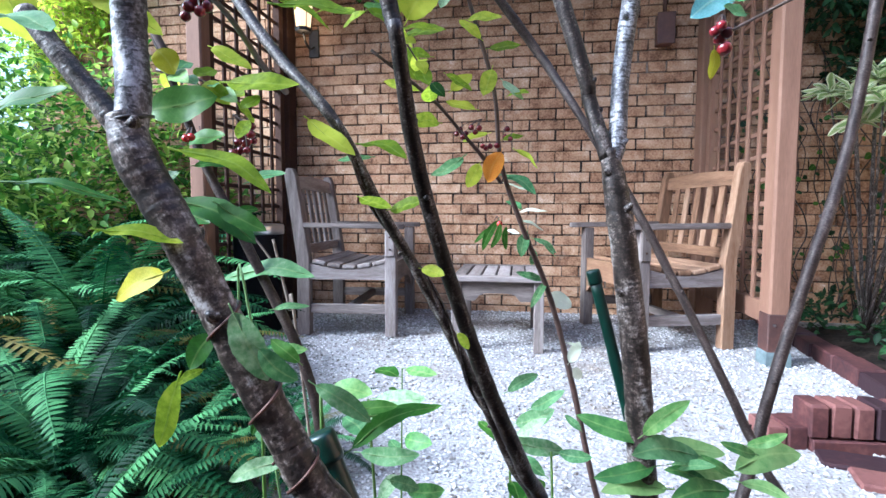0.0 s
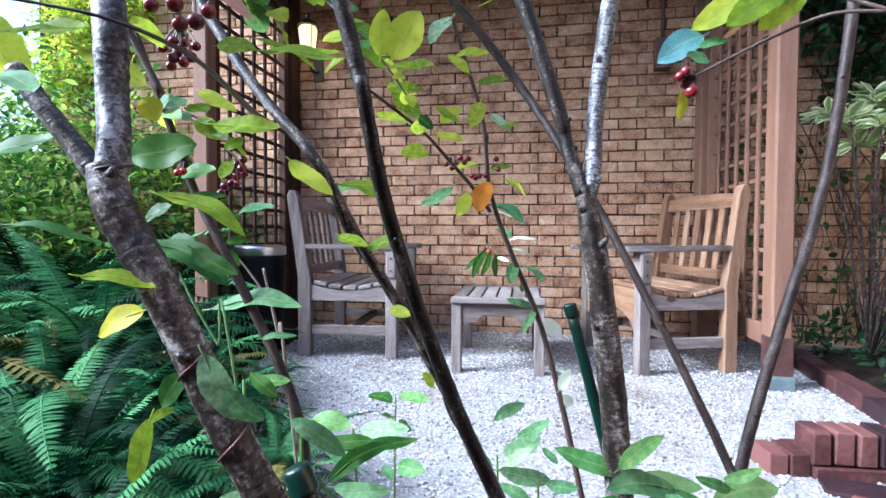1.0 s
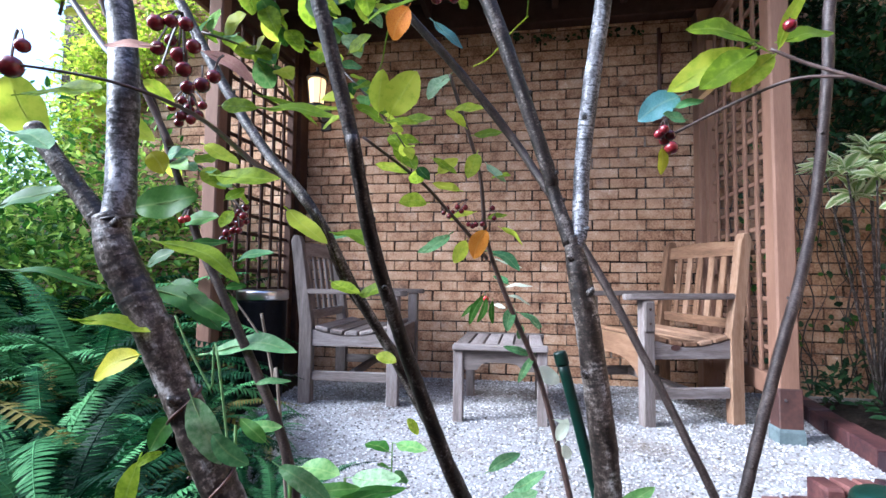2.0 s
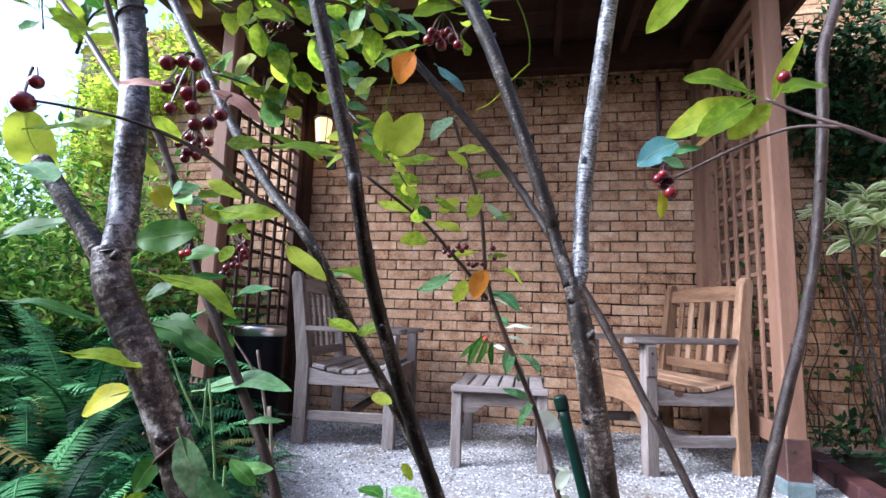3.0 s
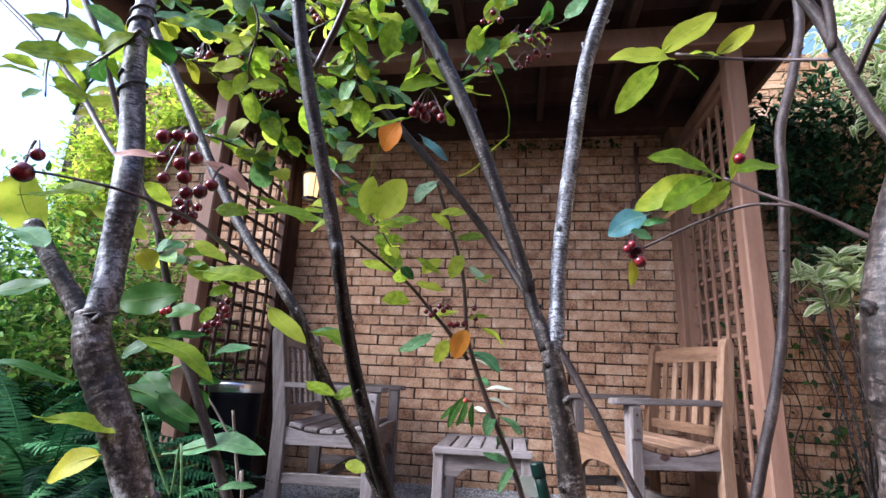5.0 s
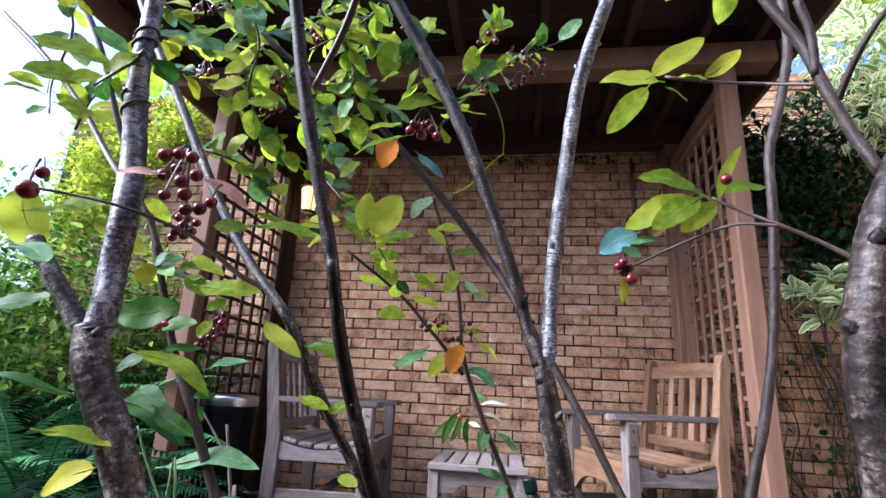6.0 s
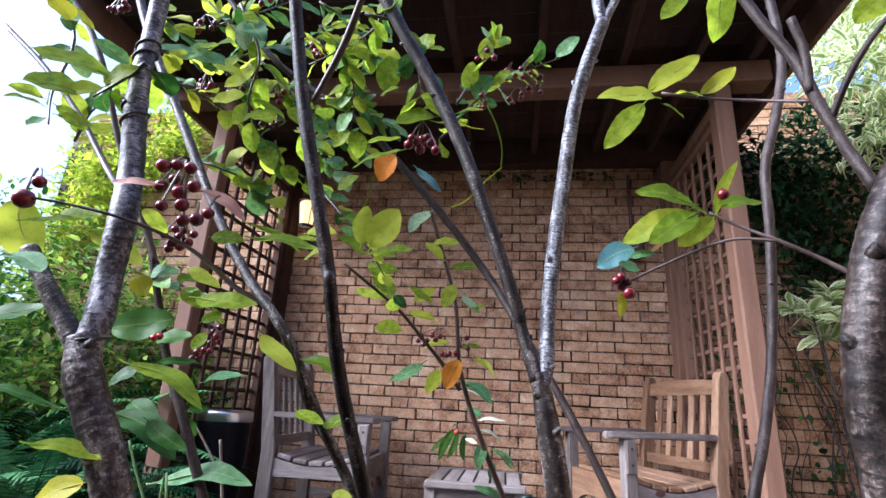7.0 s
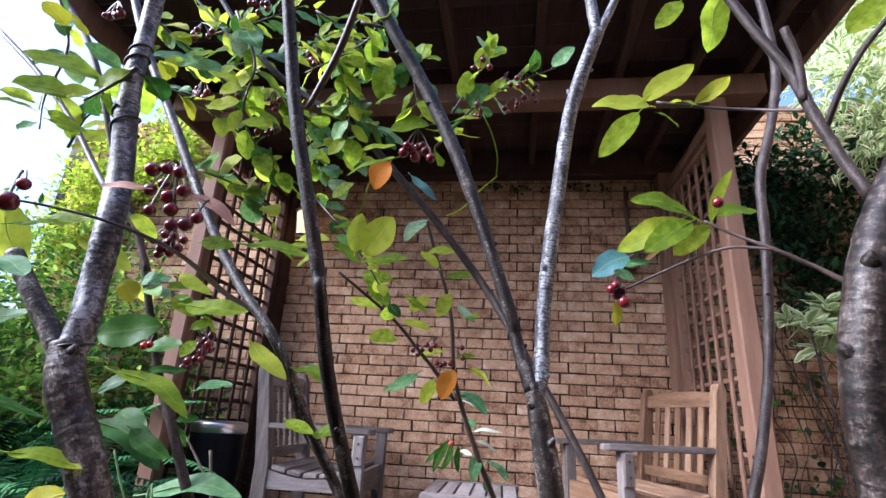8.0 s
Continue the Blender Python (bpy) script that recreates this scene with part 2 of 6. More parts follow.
M_CUT = material("dry_bark", [(0.3, (0.10, 0.075, 0.055)), (0.7, (0.24, 0.195, 0.155))], 60, 0.8, 0.3)
M_WIRE = material("copper_wire", [(0.4, (0.04, 0.016, 0.011)), (0.6, (0.10, 0.045, 0.03))], 200, 0.5, 0.1, metal=0.2)
M_WIRE_BLACK = material("dark_tie", [(0.3, (0.02, 0.016, 0.014)), (0.7, (0.05, 0.04, 0.035))], 200, 0.5, 0.1)
M_STAKE = material("green_coated_stake", [(0.3, (0.002, 0.015, 0.010)), (0.7, (0.005, 0.028, 0.018))], 120, 0.32, 0.15, spec=0.6)
M_BIN = material("black_bin", [(0.3, (0.003, 0.003, 0.004)), (0.7, (0.007, 0.007, 0.009))], 30, 0.5, 0.05, spec=0.08)
M_STEEL = material("brushed_steel", [(0.3, (0.45, 0.45, 0.46)), (0.7, (0.62, 0.62, 0.63))], 20, 0.28, 0.05, stretch=(1, 1, 30), metal=1.0)
M_IRON = material("black_iron", [(0.3, (0.012, 0.012, 0.012)), (0.7, (0.03, 0.028, 0.027))], 60, 0.5, 0.2, metal=0.3)
M_BOX = material("brown_painted_metal", [(0.3, (0.055, 0.022, 0.016)), (0.7, (0.10, 0.045, 0.032))], 20, 0.5, 0.15)
M_LEAF = leaf_material("fresh_green_leaf", [(0.3, (0.16, 0.25, 0.012)), (0.5, (0.32, 0.44, 0.022)), (0.7, (0.52, 0.58, 0.05))], 6, 0.42, 0.7)
M_LEAF_MID = leaf_material("mid_green_leaf", [(0.25, (0.05, 0.14, 0.035)), (0.5, (0.12, 0.26, 0.065)), (0.75, (0.25, 0.39, 0.13))], 6, 0.42, 0.35)
M_LEAF_DARK = leaf_material("dark_green_leaf", [(0.25, (0.022, 0.075, 0.008)), (0.55, (0.045, 0.13, 0.014)), (0.85, (0.09, 0.20, 0.03))], 6, 0.45, 0.42)
M_LEAF_PALE = leaf_material("grey_green_leaf", [(0.25, (0.055, 0.15, 0.05)), (0.5, (0.13, 0.25, 0.10)), (0.75, (0.32, 0.43, 0.25))], 9, 0.5, 0.3)
M_LEAF_BLUE = leaf_material("glossy_blue_green_leaf", [(0.25, (0.06, 0.15, 0.16)), (0.55, (0.105, 0.225, 0.24)), (0.85, (0.17, 0.31, 0.33))], 25, 0.35, 0.15, 0.2)
M_LEAF_ORANGE = leaf_material("turning_orange_leaf", [(0.25, (0.55, 0.13, 0.02)), (0.5, (0.75, 0.28, 0.03)), (0.8, (0.80, 0.45, 0.06))], 40, 0.5, 0.35, 0.2)
M_LEAF_YELLOW = leaf_material("yellowing_leaf", [(0.25, (0.22, 0.26, 0.01)), (0.5, (0.38, 0.38, 0.015)), (0.8, (0.55, 0.48, 0.03))], 40, 0.5, 0.35, 0.3)
M_LEAF_PINK = leaf_material("withered_pink_leaf", [(0.25, (0.45, 0.22, 0.17)), (0.7, (0.65, 0.40, 0.33))], 40, 0.6, 0.3, 0.3)
# Near-white leaves: the bright light on the thin twig is put into the colour.
M_LEAF_CREAM = leaf_material("sunlit_pale_leaf", [(0.25, (0.45, 0.52, 0.34)), (0.7, (0.75, 0.78, 0.66))], 40, 0.5, 0.3, 0.3)
M_LEAF_VAR = leaf_material("variegated_leaf", [(0.25, (0.20, 0.33, 0.09)), (0.55, (0.38, 0.50, 0.17)), (0.85, (0.64, 0.70, 0.34))], 25, 0.4, 0.45, 0.4, edge=(0.92, 0.92, 0.66), veins=False)
M_FERN = leaf_material("fern_green", [(0.28, (0.003, 0.018, 0.006)), (0.48, (0.017, 0.074, 0.024)), (0.75, (0.085, 0.22, 0.075))], 9, 0.6, 0.18, 0.8, veins=False, spec=0.08)
M_FERN_OLD = leaf_material("yellowed_fern", [(0.3, (0.10, 0.10, 0.02)), (0.7, (0.22, 0.19, 0.045))], 12, 0.5, 0.3, 0.4, veins=False)
M_HEDGE = leaf_material("hedge_leaf", [(0.25, (0.035, 0.11, 0.012)), (0.5, (0.14, 0.29, 0.03)), (0.75, (0.40, 0.54, 0.09))], 8, 0.5, 0.45, 0.7, veins=False)
M_IVY = leaf_material("ivy_leaf", [(0.25, (0.008, 0.025, 0.009)), (0.6, (0.022, 0.06, 0.02)), (0.85, (0.05, 0.11, 0.035))], 20, 0.5, 0.15, 0.5, veins=False)
M_BERRY = material("dark_red_berry", [(0.3, (0.075, 0.004, 0.008)), (0.6, (0.16, 0.010, 0.016)), (0.85, (0.26, 0.03, 0.03))], 60, 0.22, 0.05, fine=200, random_tone=0.3, spec=0.6)
M_BERRY_RED = material("bright_red_berry", [(0.3, (0.28, 0.012, 0.012)), (0.7, (0.48, 0.03, 0.025))], 60, 0.25, 0.05, fine=200, random_tone=0.3, spec=0.6)


def glow(name, colour, strength):
    m = bpy.data.materials.new(name)
    m.use_nodes = True
    p = m.node_tree.nodes["Principled BSDF"]
    p.inputs["Base Color"].default_value = (*colour, 1)
    p.inputs["Emission Color"].default_value = (*colour, 1)
    p.inputs["Emission Strength"].default_value = strength
    p.inputs["Roughness"].default_value = 0.3
    return m


M_LANTERN = glow("lit_frosted_glass", (1.0, 0.58, 0.22), 0.42)


# ---- builders ----
def flat(m):
    """No roughened relief needed: smooth shading for round meshes."""
    for f in m.polygons:
        f.use_smooth = True


def part(name, bm, mat, parent=None, label="", smooth=False):
    """Links a bmesh as one mesh object under a thing or a part."""
    me = bpy.data.meshes.new(name)
    bm.normal_update()
    bm.to_mesh(me)
    bm.free()
    me.materials.append(mat)
    if smooth:
        flat(me)
    ob = new(name, me)
    if parent is not None:
        ob.parent = parent
    if label:
        ob["label"] = label
    return ob


def thing(name, m, label, category, group="", kind=""):
    ob = new(name)
    ob.empty_display_size = 0.05
    ob.matrix_world = m
    return tagged(ob, label, category, group, kind)


def box(bm, lo, hi, bevel=0.003, m=None):
    """A box from lo to hi with worn edges, added to bm."""
    lo, hi = Vector(lo), Vector(hi)
    r = bmesh.ops.create_cube(bm, size=1)
    vs = r["verts"]
    bmesh.ops.transform(bm, matrix=Matrix.LocRotScale((lo + hi) / 2, None, hi - lo), verts=vs)
    if bevel:
        es = list({e for v in vs for e in v.link_edges})
        got = bmesh.ops.bevel(bm, geom=es, offset=bevel, segments=1, affect="EDGES")
        vs = list({v for f in got["faces"] for v in f.verts} | {v for v in vs if v.is_valid})
    if m is not None:
        bmesh.ops.transform(bm, matrix=m, verts=vs)
    return vs


def one_box(name, lo, hi, mat, parent=None, bevel=0.003, m=None, label=""):
    bm = bmesh.new()
    box(bm, lo, hi, bevel, m)
    return part(name, bm, mat, parent, label)


def beam_between(bm, a, b, w, h, bevel=0.003):
    """A bar of section w x h from a to b; h lies near the vertical."""
    a, b = Vector(a), Vector(b)
    z = (b - a).normalized()
    x = z.cross(Vector((0, 0, 1)))
    if x.length < 1e-4:
        x = Vector((1, 0, 0))
    x.normalize()
    y = z.cross(x)
    rot = Matrix((x, y, z)).transposed().to_4x4()
    box(bm, (-w / 2, -h / 2, 0), (w / 2, h / 2, (b - a).length), bevel, Matrix.Translation(a) @ rot)


def smooth_path(pts, steps=5):
    """Points of a path (x, y, z, r) refined by a Catmull-Rom curve."""
    p = [np.array(q, float) for q in pts]
    p = [2 * p[0] - p[1]] + p + [2 * p[-1] - p[-2]]
    out = []
    for i in range(1, len(p) - 2):
        for k in range(steps):
            t = k / steps
            out.append(0.5 * (2 * p[i] + (p[i + 1] - p[i - 1]) * t + (2 * p[i - 1] - 5 * p[i] + 4 * p[i + 1] - p[i + 2]) * t * t + (3 * p[i] - p[i - 1] - 3 * p[i + 1] + p[i + 2]) * t ** 3))
    out.append(p[-2])
    return out


def tube(bm, pts, seg=10, steps=5, rough=0.0, seed=0, caps=True, laid=False):
    """A round, tapering limb along (x, y, z, r) points, uneven by rough. laid: UV by turn and by length in radii, for bark."""
    path = smooth_path(pts, steps) if steps > 1 else [np.array(q, float) for q in pts]
    rings = []
    prev = None
    for i, q in enumerate(path):
        a = Vector(path[max(i - 1, 0)][:3])
        b = Vector(path[min(i + 1, len(path) - 1)][:3])
        d = (b - a).normalized()
        if prev is None:
            u = d.orthogonal().normalized()
        else:
            u = (prev - d * prev.dot(d)).normalized()
        prev = u
        v = d.cross(u)
        ring = []
        for k in range(seg):
            ang = 2 * math.pi * k / seg
            n = u * math.cos(ang) + v * math.sin(ang)
            r = max(q[3], 0.0003)
            if rough:
                c = Vector(q[:3]) + n * r
                r *= 1 + rough * noise.noise((c + Vector((seed, 0, 0))) * (0.5 / max(q[3], 0.002)))
            ring.append(bm.verts.new(Vector(q[:3]) + n * r))
        rings.append(ring)
    uvl = bm.loops.layers.uv.verify() if laid else None
    far = 0.0
    for i, (a, b) in enumerate(zip(rings, rings[1:])):
        step = float(np.linalg.norm(path[i + 1][:3] - path[i][:3])) / max(path[i][3], 0.002)
        for k in range(seg):
            f = bm.faces.new((a[k], a[(k + 1) % seg], b[(k + 1) % seg], b[k]))
            if laid:
                for lp, uv in zip(f.loops, ((k, far), (k + 1, far), (k + 1, far + step), (k, far + step))):
                    lp[uvl].uv = (uv[0] / seg, uv[1])
        far += step
    if caps:
        bm.faces.new(list(reversed(rings[0])))
        bm.faces.new(rings[-1])


def lathe(bm, profile, seg=32, m=None):
    """A turned shape from (r, z) pairs."""
    rings = []
    for r, z in profile:
        rings.append([bm.verts.new((r * math.cos(2 * math.pi * k / seg), r * math.sin(2 * math.pi * k / seg), z)) for k in range(seg)])
    for a, b in zip(rings, rings[1:]):
        for k in range(seg):
            bm.faces.new((a[k], a[(k + 1) % seg], b[(k + 1) % seg], b[k]))
    bm.faces.new(list(reversed(rings[0])))
    bm.faces.new(rings[-1])
    if m is not None:
        bmesh.ops.transform(bm, matrix=m, verts=[v for r in rings for v in r])


def lump(bm, centre, r, seed, squash=0.8, sub=1):
    """An uneven stone-like lump."""
    got = bmesh.ops.create_icosphere(bm, subdivisions=sub, radius=1)
    for v in got["verts"]:
        k = 1 + 0.35 * noise.noise(v.co * 1.3 + Vector((seed * 3.7, seed, 0)))
        v.co = Vector(centre) + Vector((v.co.x * r * k, v.co.y * r * k, v.co.z * r * k * squash))


def ground_z(x):
    """The gravel lies level, with a slight swell."""
    return 0.002 * math.sin(2.1 * x)
# ---- ground ----
WALL_Y = 3.1
bm = bmesh.new()
n = 60
grid = [[None] * (n + 1) for _ in range(n + 1)]
for i in range(n + 1):
    for j in range(n + 1):
        u, v = (i / n - 0.5) * 2, (j / n - 0.5) * 2
        x = 0.5 + 4 * u + 36 * u ** 5
        y = 1.5 + 4 * v + 36 * v ** 5
        grid[i][j] = bm.verts.new((x, y, ground_z(x) + 0.004 * noise.noise(Vector((x * 2, y * 2, 0)))))
for i in range(n):
    for j in range(n):
        bm.faces.new((grid[i][j], grid[i + 1][j], grid[i + 1][j + 1], grid[i][j + 1]))
ground = tagged(part("ground", bm, M_GRAVEL, smooth=True), "pale gravel ground of the seating bay", "ground", kind="structure")

rng = random.Random(4)
proto = bmesh.new()
bmesh.ops.create_icosphere(proto, subdivisions=1, radius=1)
pv = np.array([v.co[:] for v in proto.verts])
pf = np.array([[v.index for v in f.verts] for f in proto.faces])
proto.free()
verts, faces = [], []
for k in range(30000):
    x = rng.uniform(-0.9, 2.0)
    y = 0.5 + 2.6 * rng.random() ** 0.8
    r = rng.uniform(0.0026, 0.0058)
    jit = pv * (r * np.array([rng.uniform(0.7, 1.5), rng.uniform(0.7, 1.3), rng.uniform(0.4, 0.8)])) * (1 + 0.25 * np.sin(pv * 7 + k)[:, :1])
    a = rng.uniform(0, 6.28)
    rot = np.array([[math.cos(a), -math.sin(a), 0], [math.sin(a), math.cos(a), 0], [0, 0, 1]])
    faces.append(pf + 12 * k)
    verts.append(jit @ rot.T + np.array([x, y, ground_z(x) + 0.002]))
me = bpy.data.meshes.new("gravel")
me.from_pydata(np.concatenate(verts).tolist(), [], np.concatenate(faces).tolist())
me.materials.append(M_PEBBLE)
tagged(new("gravel", me), "loose pale grey and tan gravel chips", "gravel", kind="stuff")

# ---- back wall: mortar body; its bricks come last ----
wall = one_box("wall_back", (-3.05, WALL_Y + 0.007, -0.3), (4.1, WALL_Y + 0.22, 2.75), M_MORTAR, bevel=0)
tagged(wall, "weathered red-brown brick wall in Flemish bond", "wall", kind="structure")
# ---- walls that close the garden behind and beside the camera; south and east, unseen, added to shade it ----
for nm, lo, hi in (("wall_northwest", (-9, WALL_Y + 6, -0.3), (-3, WALL_Y + 6.2, 2.2)), ("wall_west", (-9.2, -1.9, -0.3), (-9, 9.3, 2.2)), ("wall_east", (3.9, -1.7, -0.3), (4.1, WALL_Y, 3.6)), ("wall_south", (-9, -1.9, -0.3), (4.1, -1.7, 2.5))):
    tagged(one_box(nm, lo, hi, M_BRICK_FAR, bevel=0), "brick garden wall added to close the courtyard", "wall", kind="structure")

# ---- pergola ----
PX0, PX1, PY = -1.02, 1.575, 2.15
pergola = thing("pergola", pose(0, 0, 0), "brown-stained timber pergola with lattice sides against a brick wall", "pergola")
for x in (PX0, PX1):
    z0 = ground_z(x)
    post = one_box("post", (x - 0.04, PY - 0.04, z0 + 0.2), (x + 0.04, PY + 0.04, 2.215), M_STAIN, pergola, 0.008)
    shoe = one_box("post_shoe", (x - 0.044, PY - 0.044, z0 + 0.055), (x + 0.044, PY + 0.044, z0 + 0.215), M_SHOE, post, 0.004, label="rusty brown metal post shoe")
    bm = bmesh.new()
    lathe(bm, [(0.068, z0 - 0.02), (0.067, z0 + 0.045), (0.061, z0 + 0.06)], 4, pose(x, PY, 0, 0, 0, 45))
    part("footing", bm, M_PATINA, post, "teal-stained concrete footing")
    bm = bmesh.new()
    for dz in (0.17,):
        lathe(bm, [(0.006, 0), (0.005, 0.004)], 8, pose(x - 0.02, PY - 0.044, z0 + dz, 90))
    part("bolt", bm, M_STEEL, post)
    # Left wall post takes the darker brown that holds its backlit shade.
    one_box("wall_post", (x - 0.05, 2.985, ground_z(x)), (x + 0.05, WALL_Y - 0.002, 2.255), M_STAIN if x > 0 else M_STAIN_DARK_SHADE, pergola, 0.005)
one_box("beam", (-1.35, PY - 0.06, 2.215), (1.80, PY + 0.06, 2.33), M_STAIN, pergola, 0.006)
# Wall beam, joists and roof boards carry the roof's shade in their colour.
one_box("wall_beam", (-1.35, 3.0, 2.255), (1.80, WALL_Y - 0.002, 2.44), M_STAIN_DARK_SHADE, pergola, 0.006)
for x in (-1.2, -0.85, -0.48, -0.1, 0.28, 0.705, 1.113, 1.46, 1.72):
    one_box("joist", (x - 0.02, 1.42, 2.332), (x + 0.02, 2.998, 2.44), M_STAIN_DARK_SHADE, pergola, 0.003)
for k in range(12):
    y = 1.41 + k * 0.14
    one_box("roof_board", (-1.42, y, 2.442), (1.90, y + 0.134, 2.465), M_STAIN_DARK_SHADE, pergola, 0.002)
one_box("fascia", (1.902, 1.4, 2.30), (1.935, 3.09, 2.48), M_STAIN, pergola, 0.003)
one_box("fascia", (-1.455, 1.4, 2.30), (-1.422, 3.09, 2.48), M_STAIN, pergola, 0.003)


def lattice(x, mat, inner, z0=0.16, z1=2.16):
    """A framed screen; its uprights lie on the inner face (-1 or 1 along x), the cross slats behind them."""
    y0, y1 = PY + 0.044, 2.98
    tr = thing("lattice_panel", pose(x, 0, 0), "brown timber lattice screen filling the pergola side", "lattice", "lattice sides")
    for lo, hi in (((-0.022, y0, z0), (0.022, y0 + 0.05, z1)), ((-0.022, y1 - 0.05, z0), (0.022, y1, z1))):
        one_box("stile", lo, hi, mat, tr)
    for za, zb in ((z0, z0 + 0.09), (z1 - 0.06, z1), (z1 - 0.13, z1 - 0.09)):
        one_box("rail", (-0.02, y0 + 0.051, za), (0.02, y1 - 0.051, zb), mat, tr)
    for k in range(1, 6):
        y = y0 + 0.03 + k * (y1 - y0 - 0.06) / 6
        one_box("upright_slat", (inner * 0.008 - 0.006, y - 0.013, z0 + 0.091), (inner * 0.008 + 0.006, y + 0.013, z1 - 0.131), mat, tr, 0.002)
    nz = 17
    for k in range(1, nz):
        z = z0 + 0.09 + k * (z1 - z0 - 0.22) / nz
        one_box("cross_slat", (-inner * 0.006 - 0.006, y0 + 0.051, z - 0.01), (-inner * 0.006 + 0.006, y1 - 0.051, z + 0.01), mat, tr, 0.002)
    return tr


lattice(PX1, M_STAIN, -1)
# Left screen: backlit shade is put into its darker timber.
lattice(PX0, M_STAIN_DARK_SHADE, 1)


# ---- chairs and table ----
def slab(bm, ring, way):
    """A flat outline pushed out along a way into a solid."""
    a = [bm.verts.new(p) for p in ring]
    b = [bm.verts.new(Vector(p) + Vector(way)) for p in ring]
    bm.faces.new(a)
    bm.faces.new(list(reversed(b)))
    for k in range(len(ring)):
        bm.faces.new((a[k], b[k], b[(k + 1) % len(ring)], a[(k + 1) % len(ring)]))
    bmesh.ops.recalc_face_normals(bm, faces=bm.faces)


def armchair(m, label, plaque, back, back_y, reach):
    """Garden armchair; its back at x = 0, its front towards +x, 0.6 m wide."""
    c = thing("garden_armchair", m, label, "chair", "chairs in the pergola")
    W = 0.29
    for s in (-1, 1):
        y = s * W
        bm = bmesh.new()
        prof = [(-0.035, 0), (0.035, 0), (0.035, 0.42), (-0.032, 0.86), (-0.05, 0.9), (-0.082, 0.9), (-0.095, 0.87), (-0.035, 0.42)]
        a = [bm.verts.new((x, y - 0.024, z)) for x, z in prof]
        b = [bm.verts.new((x, y + 0.024, z)) for x, z in prof]
        bm.faces.new(a)
        bm.faces.new(list(reversed(b)))
        for k in range(len(prof)):
            bm.faces.new((a[k], b[k], b[(k + 1) % len(prof)], a[(k + 1) % len(prof)]))
        bmesh.ops.recalc_face_normals(bm, faces=bm.faces)
        bmesh.ops.bevel(bm, geom=list(bm.edges), offset=0.004, segments=1, affect="EDGES")
        part("rear_post", bm, back, c)
        leg = one_box("front_leg", (0.445, y - 0.028, 0), (0.505, y + 0.028, 0.575), M_TEAK, c, 0.004)
        bm = bmesh.new()
        box(bm, (0.448, y + s * 0.029 - 0.007, 0.43), (0.502, y + s * 0.029 + 0.009, 0.572), 0.006)
        br = part("arm_bracket", bm, M_TEAK, c)
        for zz in (0.47, 0.535):
            bm = bmesh.new()
            lathe(bm, [(0.006, 0), (0.005, 0.003)], 8, pose(0.475, y + s * 0.0385, zz, -90 * s))
            part("screw_plug", bm, M_STAIN_DARK_SHADE, br)
        bm = bmesh.new()
        ring = [(-0.04, -0.02), (-0.04, 0.02), (0.1, 0.03), (0.4, 0.036), (reach - 0.025, 0.033), (reach, 0.02), (reach, -0.02), (reach - 0.025, -0.033), (0.4, -0.036), (0.1, -0.03)]
        a = [bm.verts.new((x, y + w, 0.577 + 0.012 * (0.5 - x))) for x, w in ring]
        b = [bm.verts.new((x, y + w, 0.605 + 0.012 * (0.5 - x))) for x, w in ring]
        bm.faces.new(list(reversed(a)))
        bm.faces.new(b)
        for k in range(len(ring)):
            bm.faces.new((a[k], a[(k + 1) % len(ring)], b[(k + 1) % len(ring)], b[k]))
        bmesh.ops.recalc_face_normals(bm, faces=bm.faces)
        bmesh.ops.bevel(bm, geom=list(bm.edges), offset=0.005, segments=2, affect="EDGES")
        part("armrest", bm, M_TEAK_X, c)
        one_box("side_stretcher", (0.036, y - 0.014, 0.12), (0.444, y + 0.014, 0.17), M_TEAK_X, c, 0.003)
        bm = bmesh.new()
        ring = [(0.036, 0.305), (0.444, 0.305)] + [(0.444 - 0.408 * k / 8, 0.392 - 0.034 * math.sin(math.pi * k / 8)) for k in range(9)]
        slab(bm, [(x, y - 0.016, z) for x, z in ring], (0, 0.032, 0))
        rail = part("side_rail", bm, M_TEAK_X, c)
        if plaque and s == plaque:
            bm = bmesh.new()
            lathe(bm, [(0.026, 0), (0.024, 0.002)], 20, pose(0.33, y + s * 0.0165, 0.357, -90 * s) @ Matrix.Diagonal((1, 0.5, 1, 1)))
            part("plaque", bm, M_SHOE, rail, "small oval brass plaque")
    bm = bmesh.new()
    half = W - 0.029
    ring = [(half, 0.398), (-half, 0.398), (-half, 0.20)] + [(-half + 0.02 + (2 * half - 0.04) * k / 14, 0.29 - 0.075 * abs(2 * k / 14 - 1) ** 3) for k in range(15)] + [(half, 0.20)]
    slab(bm, [(0.462, y, z) for y, z in ring], (0.03, 0, 0))
    part("front_apron", bm, back_y, c, "arched seat apron")
    one_box("back_rail", (-0.03, -W + 0.025, 0.315), (0.03, W - 0.025, 0.385), M_TEAK_Y, c, 0.003)
    one_box("cross_stretcher", (0.22, -W + 0.015, 0.125), (0.25, W - 0.015, 0.165), M_TEAK_Y, c, 0.003)
    for k in range(5):
        u = (k + 0.5) / 5
        bm = bmesh.new()
        box(bm, (-0.036, -W - 0.02, -0.011), (0.036, W + 0.02, 0.013), 0.006)
        bmesh.ops.transform(bm, matrix=pose(0.045 + 0.408 * u, 0, 0.406 - 0.034 * math.sin(math.pi * u), 0, math.degrees(math.atan(0.034 * math.pi / 0.408 * math.cos(math.pi * u))), 0), verts=bm.verts)
        part("seat_slat", bm, back_y, c)
    lean = lambda z: -0.0636 * (z - 0.42) / 0.44
    bm = bmesh.new()
